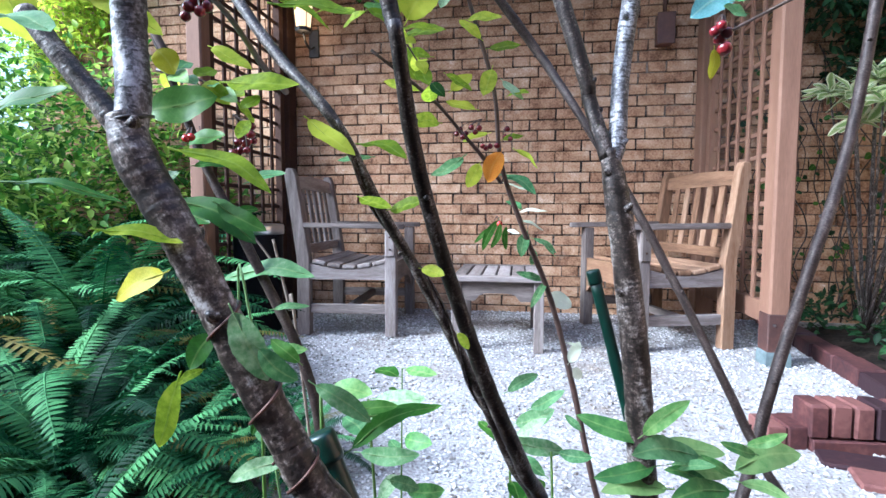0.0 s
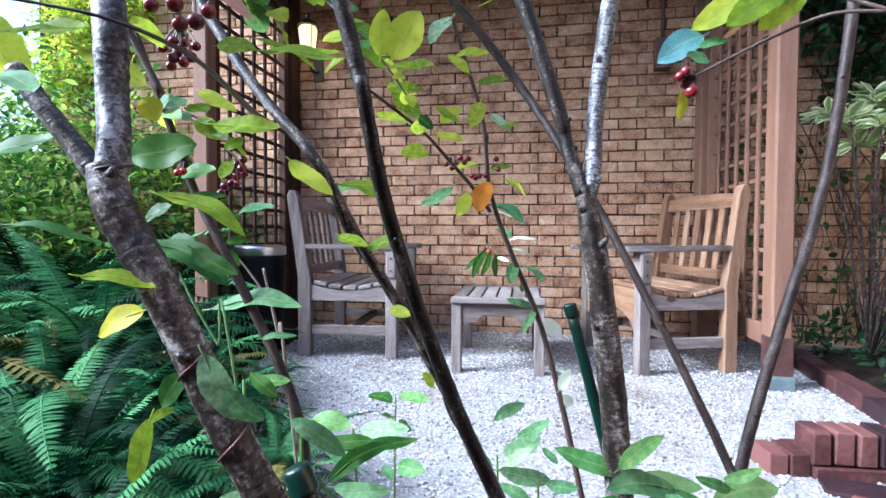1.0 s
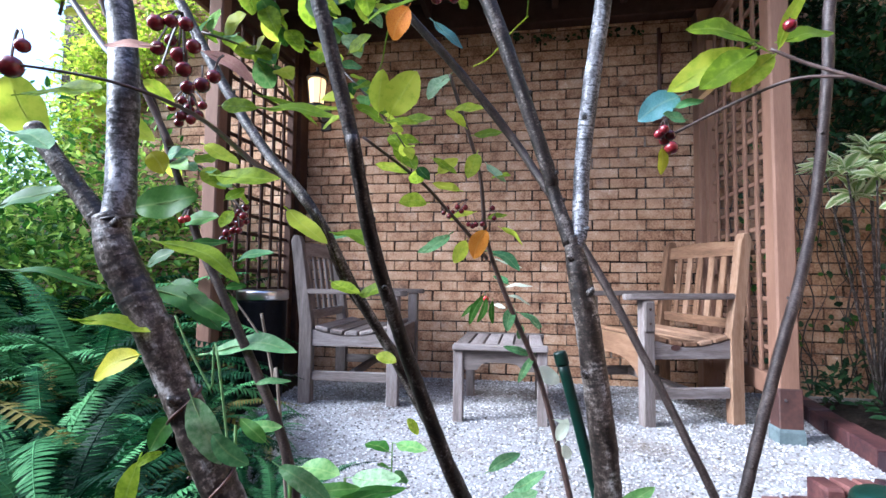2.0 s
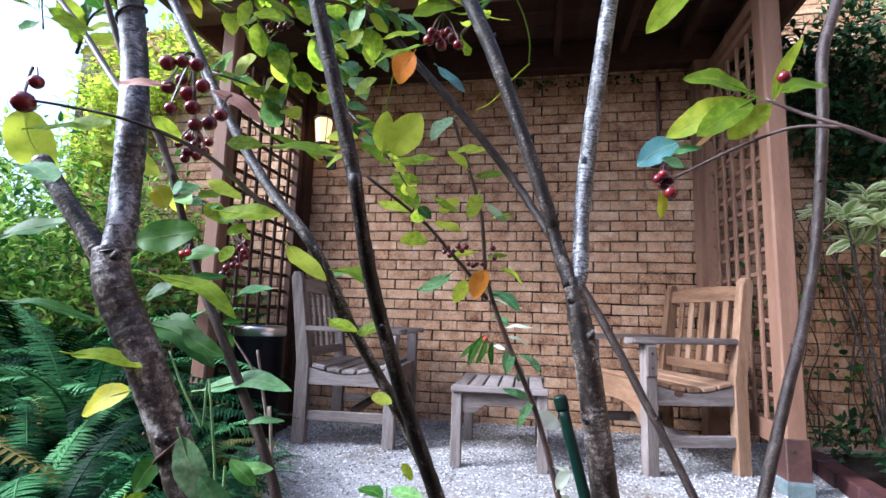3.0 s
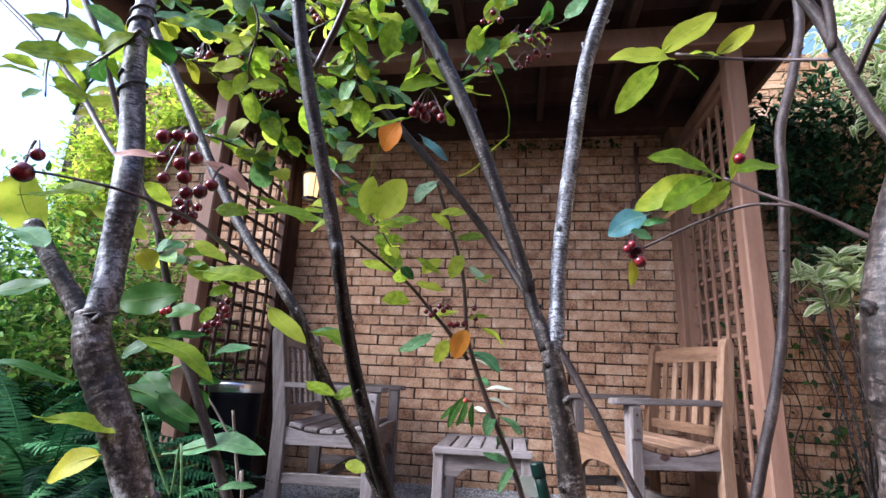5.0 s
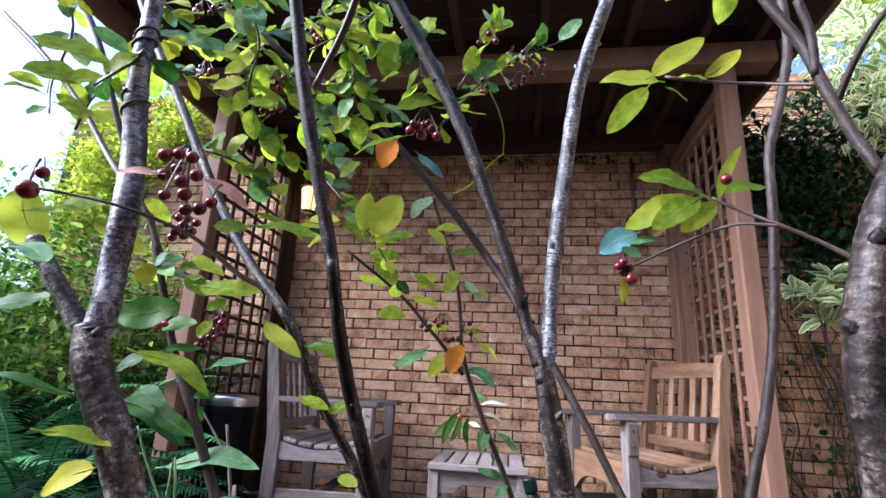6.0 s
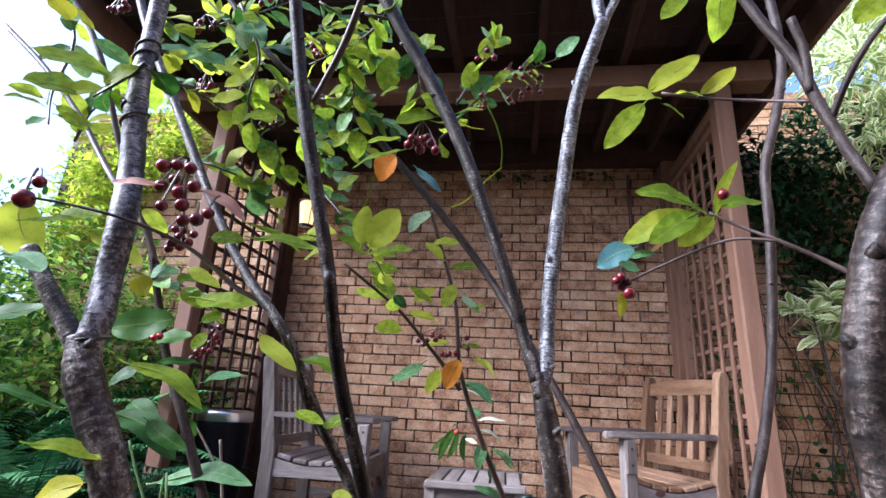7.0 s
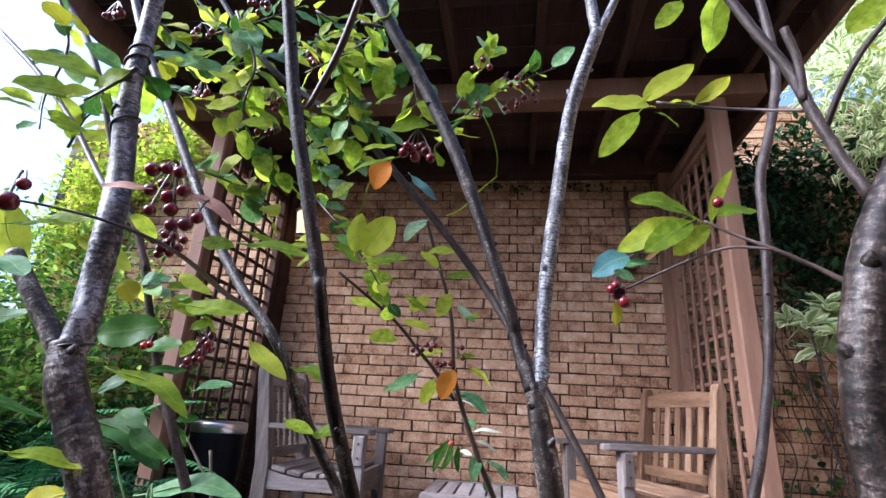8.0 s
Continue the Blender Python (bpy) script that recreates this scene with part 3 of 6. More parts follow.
    n = 10
    lo, hi = [], []
    for k in range(n + 1):
        y = -W + 0.025 + (2 * W - 0.05) * k / n
        top = 0.862 + 0.012 * math.sin(math.pi * k / n)
        for zs, lst in ((0.795, lo), (top, hi)):
            lst.append((bm.verts.new((lean(zs) - 0.014, y, zs)), bm.verts.new((lean(zs) + 0.014, y, zs))))
    for k in range(n):
        for A, B in ((lo, hi),):
            bm.faces.new((A[k][0], A[k + 1][0], B[k + 1][0], B[k][0]))
            bm.faces.new((A[k][1], B[k][1], B[k + 1][1], A[k + 1][1]))
        bm.faces.new((hi[k][0], hi[k + 1][0], hi[k + 1][1], hi[k][1]))
        bm.faces.new((lo[k][0], lo[k][1], lo[k + 1][1], lo[k + 1][0]))
    part("top_rail", bm, back_y, c)
    bm = bmesh.new()
    box(bm, (lean(0.46) - 0.014, -W + 0.025, 0.44), (lean(0.46) + 0.014, W - 0.025, 0.49), 0.003)
    part("lower_back_rail", bm, back_y, c)
    for k in range(5):
        y = -0.176 + k * 0.088
        bm = bmesh.new()
        beam_between(bm, (lean(0.488), y, 0.488), (lean(0.797), y, 0.797), 0.04, 0.013, 0.003)
        part("back_slat", bm, back, c)
    return c


def stand(near_rear, angle, side, sizes):
    """Pose of a chair whose near rear leg stands at the given place; sizes: depth, width, height against the usual chair."""
    m = pose(*near_rear, 0, 0, 0, angle) @ Matrix.Diagonal((*sizes, 1))
    return m @ pose(0, -side * 0.29, 0)


armchair(stand((1.468, 2.375), -162.9, 1, (0.885, 1.01, 0.955)), "warm brown teak garden armchair with slatted back", 1, M_WARM, M_WARM_Y, 0.59)
armchair(stand((-0.568, 2.31), 4.2, -1, (0.95, 1.02, 0.945)), "greyed teak garden armchair beside a black bin", 0, M_TEAK, M_TEAK_Y, 0.545)


def side_table():
    t = thing("side_table", pose(0.428, 2.13, 0, 0, 0, 1), "low weathered teak side table with slatted top", "table")
    w, d, h = 0.205, 0.54, 0.34
    for sx in (-1, 1):
        for y in (0.0, d - 0.045):
            x = sx * (w - 0.02)
            one_box("leg", (x - 0.022, y, 0), (x + 0.022, y + 0.044, h - 0.022), M_TEAK, t, 0.003)
        one_box("side_apron", (sx * (w - 0.02) - 0.012, 0.045, h - 0.085), (sx * (w - 0.02) + 0.012, d - 0.046, h - 0.023), M_TEAK_Y, t, 0.003)
    for y in (0.008, d - 0.035):
        bm = bmesh.new()
        n = 16
        top, bot = [], []
        half = w - 0.043
        for k in range(n + 1):
            u = -1 + 2 * k / n
            z = h - 0.075 - (0.035 if abs(u) > 0.62 else 0.035 * (abs(u) / 0.62) ** 6)
            for lst, zz in ((top, h - 0.023), (bot, z)):
                lst.append((bm.verts.new((u * half, y, zz)), bm.verts.new((u * half, y + 0.024, zz))))
        for k in range(n):
            bm.faces.new((bot[k][0], bot[k + 1][0], top[k + 1][0], top[k][0]))
            bm.faces.new((bot[k][1], top[k][1], top[k + 1][1], bot[k + 1][1]))
            bm.faces.new((bot[k][0], bot[k][1], bot[k + 1][1], bot[k + 1][0]))
            bm.faces.new((top[k][0], top[k + 1][0], top[k + 1][1], top[k][1]))
        part("arched_apron", bm, M_TEAK_X, t)
    one_box("front_edge", (-w - 0.005, -0.018, h - 0.022), (w + 0.005, 0.045, h + 0.004), M_TEAK_X, t, 0.004)
    one_box("back_edge", (-w - 0.005, d - 0.04, h - 0.022), (w + 0.005, d + 0.015, h + 0.004), M_TEAK_X, t, 0.004)
    for k in range(6):
        x = -w - 0.003 + k * 0.068
        one_box("top_slat", (x, 0.047, h - 0.018), (x + 0.06, d - 0.042, h + 0.002), M_TEAK_Y, t, 0.003)


side_table()

# ---- shrub stems ----
STEMS = {}
STEMS['trunk_a'] = [(0.3963,0.0703,0.6549,0.0064),(0.4009,0.07,0.6397,0.0079),(0.4077,0.0717,0.6256,0.0079),(0.4164,0.0732,0.6094,0.0077),(0.4289,0.0766,0.581,0.0074),(0.4423,0.0799,0.5507,0.0079),(0.4558,0.0822,0.5244,0.0077),(0.4626,0.0828,0.5112,0.0079)]
STEMS['trunk_a_up'] = [(0.3981,0.0702,0.6468,0.0061),(0.3987,0.0732,0.6628,0.0064),(0.3944,0.0774,0.6859,0.0063),(0.394,0.0774,0.7109,0.0066),(0.3862,0.0828,0.7451,0.0061),(0.379,0.0832,0.7803,0.0059),(0.3757,0.0834,0.8084,0.0052),(0.3717,0.0876,0.8405,0.0051),(0.3725,0.0845,0.8805,0.0049)]
STEMS['trunk_a_stub'] = [(0.3962,0.0703,0.6489,0.0051),(0.3854,0.0688,0.6621,0.0044),(0.3726,0.0665,0.6784,0.004),(0.36,0.0652,0.6947,0.0039)]
STEMS['stem_b'] = [(0.2342,0.274,0.7981,0.0025),(0.256,0.2859,0.7236,0.0033),(0.2741,0.298,0.6591,0.0038),(0.2972,0.3008,0.6136,0.0042),(0.3231,0.3034,0.5609,0.0044),(0.3509,0.306,0.5032,0.0046),(0.3686,0.308,0.4468,0.0048),(0.376,0.3077,0.3816,0.0049)]
STEMS['stem_c'] = [(0.2177,0.2106,1.0130,0.0040),(0.2523,0.2100,0.9419,0.0037),(0.3040,0.2103,0.8537,0.0038),(0.3497,0.2078,0.7769,0.0037),(0.3919,0.1988,0.7203,0.0037),(0.4349,0.1914,0.6733,0.0036),(0.4554,0.2141,0.6227,0.0037),(0.4764,0.2403,0.5749,0.0039),(0.4981,0.2658,0.5218,0.0042),(0.5173,0.2951,0.4681,0.0045),(0.5423,0.3246,0.3985,0.0048)]
STEMS['stem_d'] = [(0.4726,0.0561,0.8476,0.0032),(0.4752,0.0671,0.8135,0.0033),(0.4812,0.0754,0.7729,0.0035),(0.4903,0.0845,0.7302,0.0035),(0.4974,0.0921,0.6958,0.0034),(0.4997,0.0926,0.6852,0.0031),(0.5008,0.1122,0.6512,0.0036),(0.5054,0.1323,0.6171,0.0037),(0.5147,0.1541,0.5739,0.0040),(0.5310,0.1784,0.5166,0.0045),(0.5508,0.2043,0.4587,0.0050)]
STEMS['stem_e_dark'] = [(0.4495,0.2097,1.0168,0.006),(0.4829,0.225,0.957,0.006),(0.5153,0.2383,0.9002,0.0061),(0.545,0.2437,0.8355,0.0058),(0.5677,0.2475,0.7719,0.0054),(0.5884,0.2505,0.7094,0.0052),(0.5921,0.2523,0.6933,0.0048),(0.604,0.2486,0.655,0.0055)]
STEMS['stem_e_pale'] = [(0.6627,0.2466,0.9697,0.006),(0.6477,0.2494,0.926,0.0062),(0.6358,0.252,0.8823,0.0061),(0.6264,0.2555,0.8205,0.0061),(0.6182,0.2589,0.7617,0.006),(0.6129,0.2592,0.7118,0.0058),(0.6105,0.2523,0.6689,0.0058),(0.6069,0.2485,0.6519,0.0057)]
STEMS['stem_e_top'] = [(0.6617,0.2476,0.9667,0.0053),(0.6574,0.2448,1.0038,0.005),(0.6562,0.2419,1.0418,0.0047)]
STEMS['stem_e_fork'] = [(0.6637,0.2475,0.9696,0.0041),(0.6752,0.2459,0.9934,0.0037),(0.6878,0.2423,1.0251,0.0033)]
STEMS['stem_e_base'] = [(0.6041,0.2486,0.661,0.0052),(0.6094,0.2474,0.6339,0.008),(0.6154,0.246,0.5947,0.0086),(0.6212,0.2447,0.5486,0.0089),(0.6261,0.2435,0.5034,0.0091),(0.6297,0.2413,0.4503,0.0092)]
STEMS['stem_f'] = [(0.2327,0.2803,1.1054,0.0029),(0.3015,0.3027,1.0122,0.0033),(0.3489,0.3248,0.9737,0.0036),(0.4175,0.3398,0.9293,0.0039),(0.4687,0.3538,0.8763,0.0041),(0.5153,0.3660,0.8233,0.0042),(0.5604,0.3786,0.7655,0.0042),(0.5940,0.3570,0.7075,0.0035),(0.6322,0.3414,0.6397,0.0036),(0.6653,0.3259,0.5720,0.0034),(0.6960,0.3108,0.5055,0.0034),(0.7181,0.2954,0.4525,0.0035),(0.7223,0.2832,0.4374,0.0033)]
STEMS['stem_g'] = [(0.8950,0.4197,1.1974,0.0050),(0.8998,0.4173,1.1111,0.0053),(0.8945,0.4107,1.0370,0.0051),(0.8742,0.4019,0.9628,0.0051),(0.8498,0.3918,0.8935,0.0051),(0.8420,0.3858,0.8201,0.0048),(0.8286,0.3844,0.7095,0.0046),(0.8054,0.3664,0.6347,0.0046),(0.7830,0.3486,0.5842,0.0046),(0.7600,0.3357,0.5196,0.0046),(0.7413,0.3239,0.4636,0.0045),(0.7291,0.3153,0.4203,0.0046)]
STEMS['twig_h'] = [(0.4784,0.4635,0.8754,0.002),(0.4929,0.4758,0.8281,0.0024),(0.5122,0.4938,0.7596,0.0024),(0.5201,0.5094,0.6794,0.0028),(0.5459,0.5221,0.6028,0.0032),(0.5746,0.5476,0.5331,0.0036),(0.5929,0.5597,0.4756,0.0037),(0.6163,0.5724,0.383,0.0041),(0.6398,0.5732,0.2764,0.0041)]
STEMS['twig_i'] = [(0.3885,0.4132,0.7885,0.0016),(0.4447,0.4543,0.7462,0.002),(0.4763,0.4807,0.7114,0.0021),(0.4984,0.4945,0.6859,0.0025),(0.5205,0.5084,0.6554,0.0025)]
STEMS['trunk_j'] = [(0.8000,0.1202,0.7931,0.0103),(0.7686,0.1199,0.7399,0.0098),(0.7558,0.1195,0.7092,0.0102),(0.7470,0.1200,0.6774,0.0103),(0.7433,0.1223,0.6425,0.0101),(0.7450,0.1245,0.6076,0.0099)]
STEMS['trunk_j_limb'] = [(0.7904,0.1598,0.7654,0.0035),(0.7833,0.1652,0.7936,0.0034),(0.7753,0.1686,0.8268,0.0036),(0.7673,0.171,0.862,0.0036),(0.7502,0.1719,0.8984,0.0034),(0.7331,0.1718,0.9398,0.0032)]
STEMS['trunk_j_twig'] = [(0.78,0.1683,0.8157,0.0022),(0.7836,0.1511,0.8346,0.002),(0.7925,0.1406,0.8523,0.0018),(0.8085,0.1308,0.8729,0.0016)]
STEMS['trunk_j_spur'] = [(0.7715,0.1688,0.8359,0.0029),(0.771,0.1658,0.8639,0.0028),(0.7644,0.1621,0.8881,0.0028)]
STEMS['twig_k'] = [(0.7746,0.1686,0.7168,0.0017),(0.7622,0.1743,0.7281,0.0013),(0.7446,0.1782,0.7395,0.0012),(0.7273,0.1871,0.752,0.0011),(0.7119,0.1919,0.7633,0.001)]
STEMS['twig_k_fork'] = [(0.7446,0.1782,0.7395,0.0011),(0.7233,0.1893,0.7441,0.001),(0.7008,0.2035,0.7386,0.001),(0.6741,0.2149,0.7273,0.0009),(0.659,0.2167,0.7196,0.0009)]
STEMS['twig_l'] = [(0.7792,0.1814,0.8377,0.0012),(0.7619,0.2053,0.8552,0.0011),(0.7315,0.2139,0.8639,0.0011),(0.6981,0.2207,0.8747,0.0012)]
STEMS['twig_m'] = [(0.3895,0.0306,0.706,0.0005),(0.4019,0.0379,0.7057,0.0006),(0.4193,0.046,0.7033,0.0007),(0.4272,0.0637,0.7021,0.0009),(0.4221,0.1,0.7033,0.0012),(0.3854,0.2,0.7093,0.002),(0.3551,0.2877,0.7172,0.0027)]
STEMS['twig_n'] = [(0.162,0.1577,0.9198,0.002),(0.214,0.1589,0.8755,0.0022),(0.259,0.1606,0.8284,0.0022),(0.3025,0.1523,0.7803,0.0021),(0.3509,0.1167,0.748,0.0015)]
STEMS['twig_o'] = [(0.4796,0.142,0.918,0.0026),(0.4608,0.161,0.8855,0.0028),(0.4349,0.1794,0.8501,0.0025)]
STEMS['twig_p'] = [(0.1358,0.2061,1.0175,0.0026),(0.1733,0.2171,0.9696,0.0027),(0.1976,0.2279,0.917,0.0028),(0.2169,0.2409,0.8565,0.0029),(0.2461,0.2594,0.7848,0.003),(0.2655,0.2654,0.7433,0.003)]
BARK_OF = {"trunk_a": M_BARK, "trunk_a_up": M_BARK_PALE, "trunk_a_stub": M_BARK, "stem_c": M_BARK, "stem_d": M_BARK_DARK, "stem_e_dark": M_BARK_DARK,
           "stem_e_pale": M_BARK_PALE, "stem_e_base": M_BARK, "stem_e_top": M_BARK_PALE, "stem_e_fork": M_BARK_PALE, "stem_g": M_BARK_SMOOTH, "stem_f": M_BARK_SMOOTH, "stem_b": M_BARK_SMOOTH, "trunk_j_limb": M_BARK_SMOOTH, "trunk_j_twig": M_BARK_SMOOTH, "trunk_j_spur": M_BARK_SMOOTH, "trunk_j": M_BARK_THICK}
SHRUBS = {"left": ("trunk_a", "trunk_a_up", "trunk_a_stub", "twig_n", "twig_m"), "back": ("stem_b", "twig_p"), "slant": ("stem_c",), "dark": ("stem_d", "twig_o"),
          "pale": ("stem_e_base", "stem_e_dark", "stem_e_pale", "stem_e_top", "stem_e_fork"), "cross": ("stem_f",), "bent": ("stem_g",), "thin": ("twig_h", "twig_i"),
          "right": ("trunk_j", "trunk_j_limb", "trunk_j_twig", "trunk_j_spur", "twig_k", "twig_k_fork", "twig_l")}
SHRUB_LABEL = {"left": "shrub trunk with a sawn stub, mottled grey bark and wire ties", "back": "slender upright brown shrub stem", "slant": "slanting brown shrub stem with a vine round it",
               "dark": "dark shiny shrub stem with a sunlit edge", "pale": "forked shrub stem, one limb dark and one pale grey", "cross": "thin straight brown shrub branch leaning across",
               "bent": "bent smooth grey-brown shrub stem", "thin": "thin leafy twig with drooping red berries", "right": "thick mottled shrub trunk with side limbs and leafy twigs"}
shrub_of = {}
for key, members in SHRUBS.items():
    base = STEMS[members[0]]
    foot, first = Vector(base[-1][:3]), Vector(base[-3][:3])
    run = (foot - first).normalized()
    down = foot.z - ground_z(foot.x)
    reach = min(down / max(-run.z, 0.3), 0.75)
    gx, gy = foot.x + run.x * reach * 0.8, foot.y + run.y * reach * 0.5
    sh = thing("shrub", pose(gx, gy, ground_z(gx)), SHRUB_LABEL[key], "shrub", "berry shrub stems")
    inv = sh.matrix_world.inverted()
    for nm in members:
        pts = [tuple(q) for q in STEMS[nm]]
        if nm == members[0]:
            r = pts[-1][3]
            mid = foot + run * 0.1
            pts = pts + [(*mid, r), (gx, gy, ground_z(gx) - 0.02, r * 1.2)]
        bm = bmesh.new()
        big = pts[0][3] > 0.004 or pts[-1][3] > 0.004
        tube(bm, pts, 20 if big else 8, 12 if big else 6, 0.07 if big else 0.12, len(nm) * 1.7, laid=True)
        bmesh.ops.transform(bm, matrix=inv, verts=bm.verts)
        ob = part("trunk" if nm == members[0] else ("twig" if nm.startswith("twig") else "limb"), bm, BARK_OF.get(nm, M_TWIG if nm.startswith("twig") else M_BARK_DARK), sh, smooth=True)
        shrub_of[nm] = (sh, ob)


# ---- leaves, berries and ties of the shrub ----
def leaf_mesh(name, mat, width, seed, teeth=14, droop=0.16, fold=0.09):
    """A leaf blade 1 long along +x, pointed, folded along its midrib and drooping, with a toothed margin and a stalk."""
    r = random.Random(seed)
    bm = bmesh.new()
    uvl = bm.loops.layers.uv.new("UVMap")
    rows, side = 15, {}
    bend = r.uniform(-0.08, 0.08)
    for i in range(rows + 1):
        u = i / rows
        half = width / 2 * min(1.0, 2.2 * u ** 0.66 * (1 - u) ** 0.74)
        half *= 1 + (0.022 if (i % 2) else -0.012) * (1 if teeth else 0)
        y0 = bend * math.sin(math.pi * u)
        z0 = -droop * u * u + 0.02 * math.sin(9 * u + seed)
        for s in (-1, -0.5, 0, 0.5, 1):
            ripple = 0.02 * width * math.sin(14 * u + seed + s * 2) * abs(s)
            side[i, s] = bm.verts.new((u, y0 + s * half, z0 + abs(s) * half * fold * 2 + ripple))
    for i in range(rows):
        for a, b in ((-1, -0.5), (-0.5, 0), (0, 0.5), (0.5, 1)):
            vs = (side[i, a], side[i + 1, a], side[i + 1, b], side[i, b])
            try:
                f = bm.faces.new(vs)
            except ValueError:
                continue
            for lp, (ii, ss) in zip(f.loops, ((i, a), (i + 1, a), (i + 1, b), (i, b))):
                lp[uvl].uv = (ss, ii / rows)
    tube(bm, [(-0.12, 0, 0.01, 0.012), (0.0, 0, 0.0, 0.012), (0.45, bend * 0.98, -droop * 0.2, 0.007), (0.9, bend * 0.3, -droop * 0.81, 0.003)], 4, 3)
    bmesh.ops.remove_doubles(bm, verts=bm.verts, dist=1e-5)
    me = bpy.data.meshes.new(name)
    bm.to_mesh(me)
    bm.free()
    me.materials.append(mat)
    flat(me)
    return me


LEAF_CACHE = {}


def leaf_data(mat, width, seed):
    key = (mat.name, round(width * 20), seed % 4)
    if key not in LEAF_CACHE:
        w = max(round(width * 20), 2) / 20 * 1.2
        LEAF_CACHE[key] = leaf_mesh("leaf_blade", mat, w, seed % 4 + 7 * round(width * 10), droop=(0.10, 0.2, 0.05, 0.3)[seed % 4])
    return LEAF_CACHE[key]


def place_leaf(parent, mat, base, tip, width, facing, seed):
    """One leaf from base to tip; facing 0 lies flat, 1 shows its face to the path."""
    base, tip = Vector(base), Vector(tip)
    d = tip - base
    size = d.length
    x = d.normalized()
    want = Vector((0.1, -0.25, 1.0)).lerp(Vector((0.25, -1.0, 0.25)), facing)
    z = (want - x * want.dot(x)).normalized()
    y = z.cross(x)
    rot = Matrix((x, y, z)).transposed().to_4x4()
    ob = new("leaf", leaf_data(mat, width, seed))
    ob.parent = parent
    ob.matrix_basis = parent.matrix_world.inverted() @ Matrix.Translation(base) @ rot @ Matrix.Scale(size, 4)
    return ob


def shrub_thing(key):
    return shrub_of[SHRUBS[key][0]][0]


def sprig(key, mat, rows):
    sh = shrub_thing(key)
    for k, (a, b, c, d, e, f, w, face) in enumerate(rows):
        place_leaf(sh, mat, (a, b, c), (d, e, f), w, face, k + int(abs(a) * 1000))


BERRY = {}


def berries(key, mat, rows):
    """Round berries with a dimple at the foot, on thin stalks that meet above them."""
    sh = shrub_thing(key)
    inv = sh.matrix_world.inverted()
    if mat.name not in BERRY:
        bm = bmesh.new()
        lathe(bm, [(0.16, -0.90), (0.22, -0.99), (0.5, -0.87), (0.87, -0.5), (1.0, 0.0), (0.87, 0.5), (0.5, 0.87), (0.08, 0.98)], 14)
        me = bpy.data.meshes.new("berry_body")
        bm.to_mesh(me)
        bm.free()
        me.materials.append(mat)
        flat(me)
        BERRY[mat.name] = me
    r = random.Random(len(rows) + int(rows[0][0] * 1e4))
    top = Vector((sum(q[0] for q in rows) / len(rows), sum(q[1] for q in rows) / len(rows), max(q[2] for q in rows) + rows[0][3] * 2.5))
    for x, y, z, rad in rows:
        ob = new("berry", BERRY[mat.name])
        ob.parent = sh
        k = rad * r.uniform(0.9, 1.1)
        ob.matrix_basis = inv @ Matrix.Translation((x, y, z)) @ Euler((r.uniform(-0.5, 0.5), r.uniform(-0.5, 0.5), r.uniform(0, 6))).to_matrix().to_4x4() @ Matrix.Diagonal((k, k, k * 0.95, 1))
        end = top if (top - Vector((x, y, z))).length < 9 * rad else Vector((x + r.uniform(-2, 2) * rad, y, z + rad * r.uniform(2.5, 4)))
        m = Vector((x, y, z + rad)).lerp(end, 0.5) + Vector((0, 0, rad * 0.5))
        bm = bmesh.new()
        tube(bm, [(x, y, z + rad * 0.9, 0.0005), (*m, 0.0005), (*end, 0.0006)], 4, 3)
        bmesh.ops.transform(bm, matrix=inv, verts=bm.verts)
        part("berry_stalk", bm, M_TWIG, sh)


def spray(key, pts, count, size):
    """A leafy twig through the points, with leaves on alternate sides."""
    sh = shrub_thing(key)
    inv = sh.matrix_world.inverted()
    r = random.Random(int(abs(pts[0][0]) * 1e4) + count)
    path = [(*p, 0.0016 - 0.0010 * i / max(len(pts) - 1, 1)) for i, p in enumerate(pts)]
    fine = smooth_path(path, 8)
    bm = bmesh.new()
    tube(bm, path, 5, 5)
    bmesh.ops.transform(bm, matrix=inv, verts=bm.verts)
    part("twig", bm, M_TWIG, sh, smooth=True)
    for k in range(int(count * 3.1)):
        i = int((k + r.random()) / (count * 3.1) * (len(fine) - 1))
        base = Vector(fine[i][:3])
        ahead = (Vector(fine[min(i + 1, len(fine) - 1)][:3]) - Vector(fine[max(i - 1, 0)][:3])).normalized()
        out = ahead.cross(Vector((0, 0, 1))).normalized() * (1 if k % 2 else -1)
        d = (ahead * r.uniform(0.2, 0.9) + out * r.uniform(0.3, 1.0) + Vector((0, 0, r.uniform(-0.5, 0.6)))).normalized()
        s = size * r.uniform(0.65, 1.35)
        mat = r.choice([M_LEAF] * 10 + [M_LEAF_MID] * 3 + [M_LEAF_DARK] * 2 + [M_LEAF_YELLOW, M_LEAF_PALE])
        base2 = base + d * 0.004
        place_leaf(sh, mat, base2, base2 + d * s, r.uniform(0.52, 0.74), r.uniform(0.5, 1.0), k)


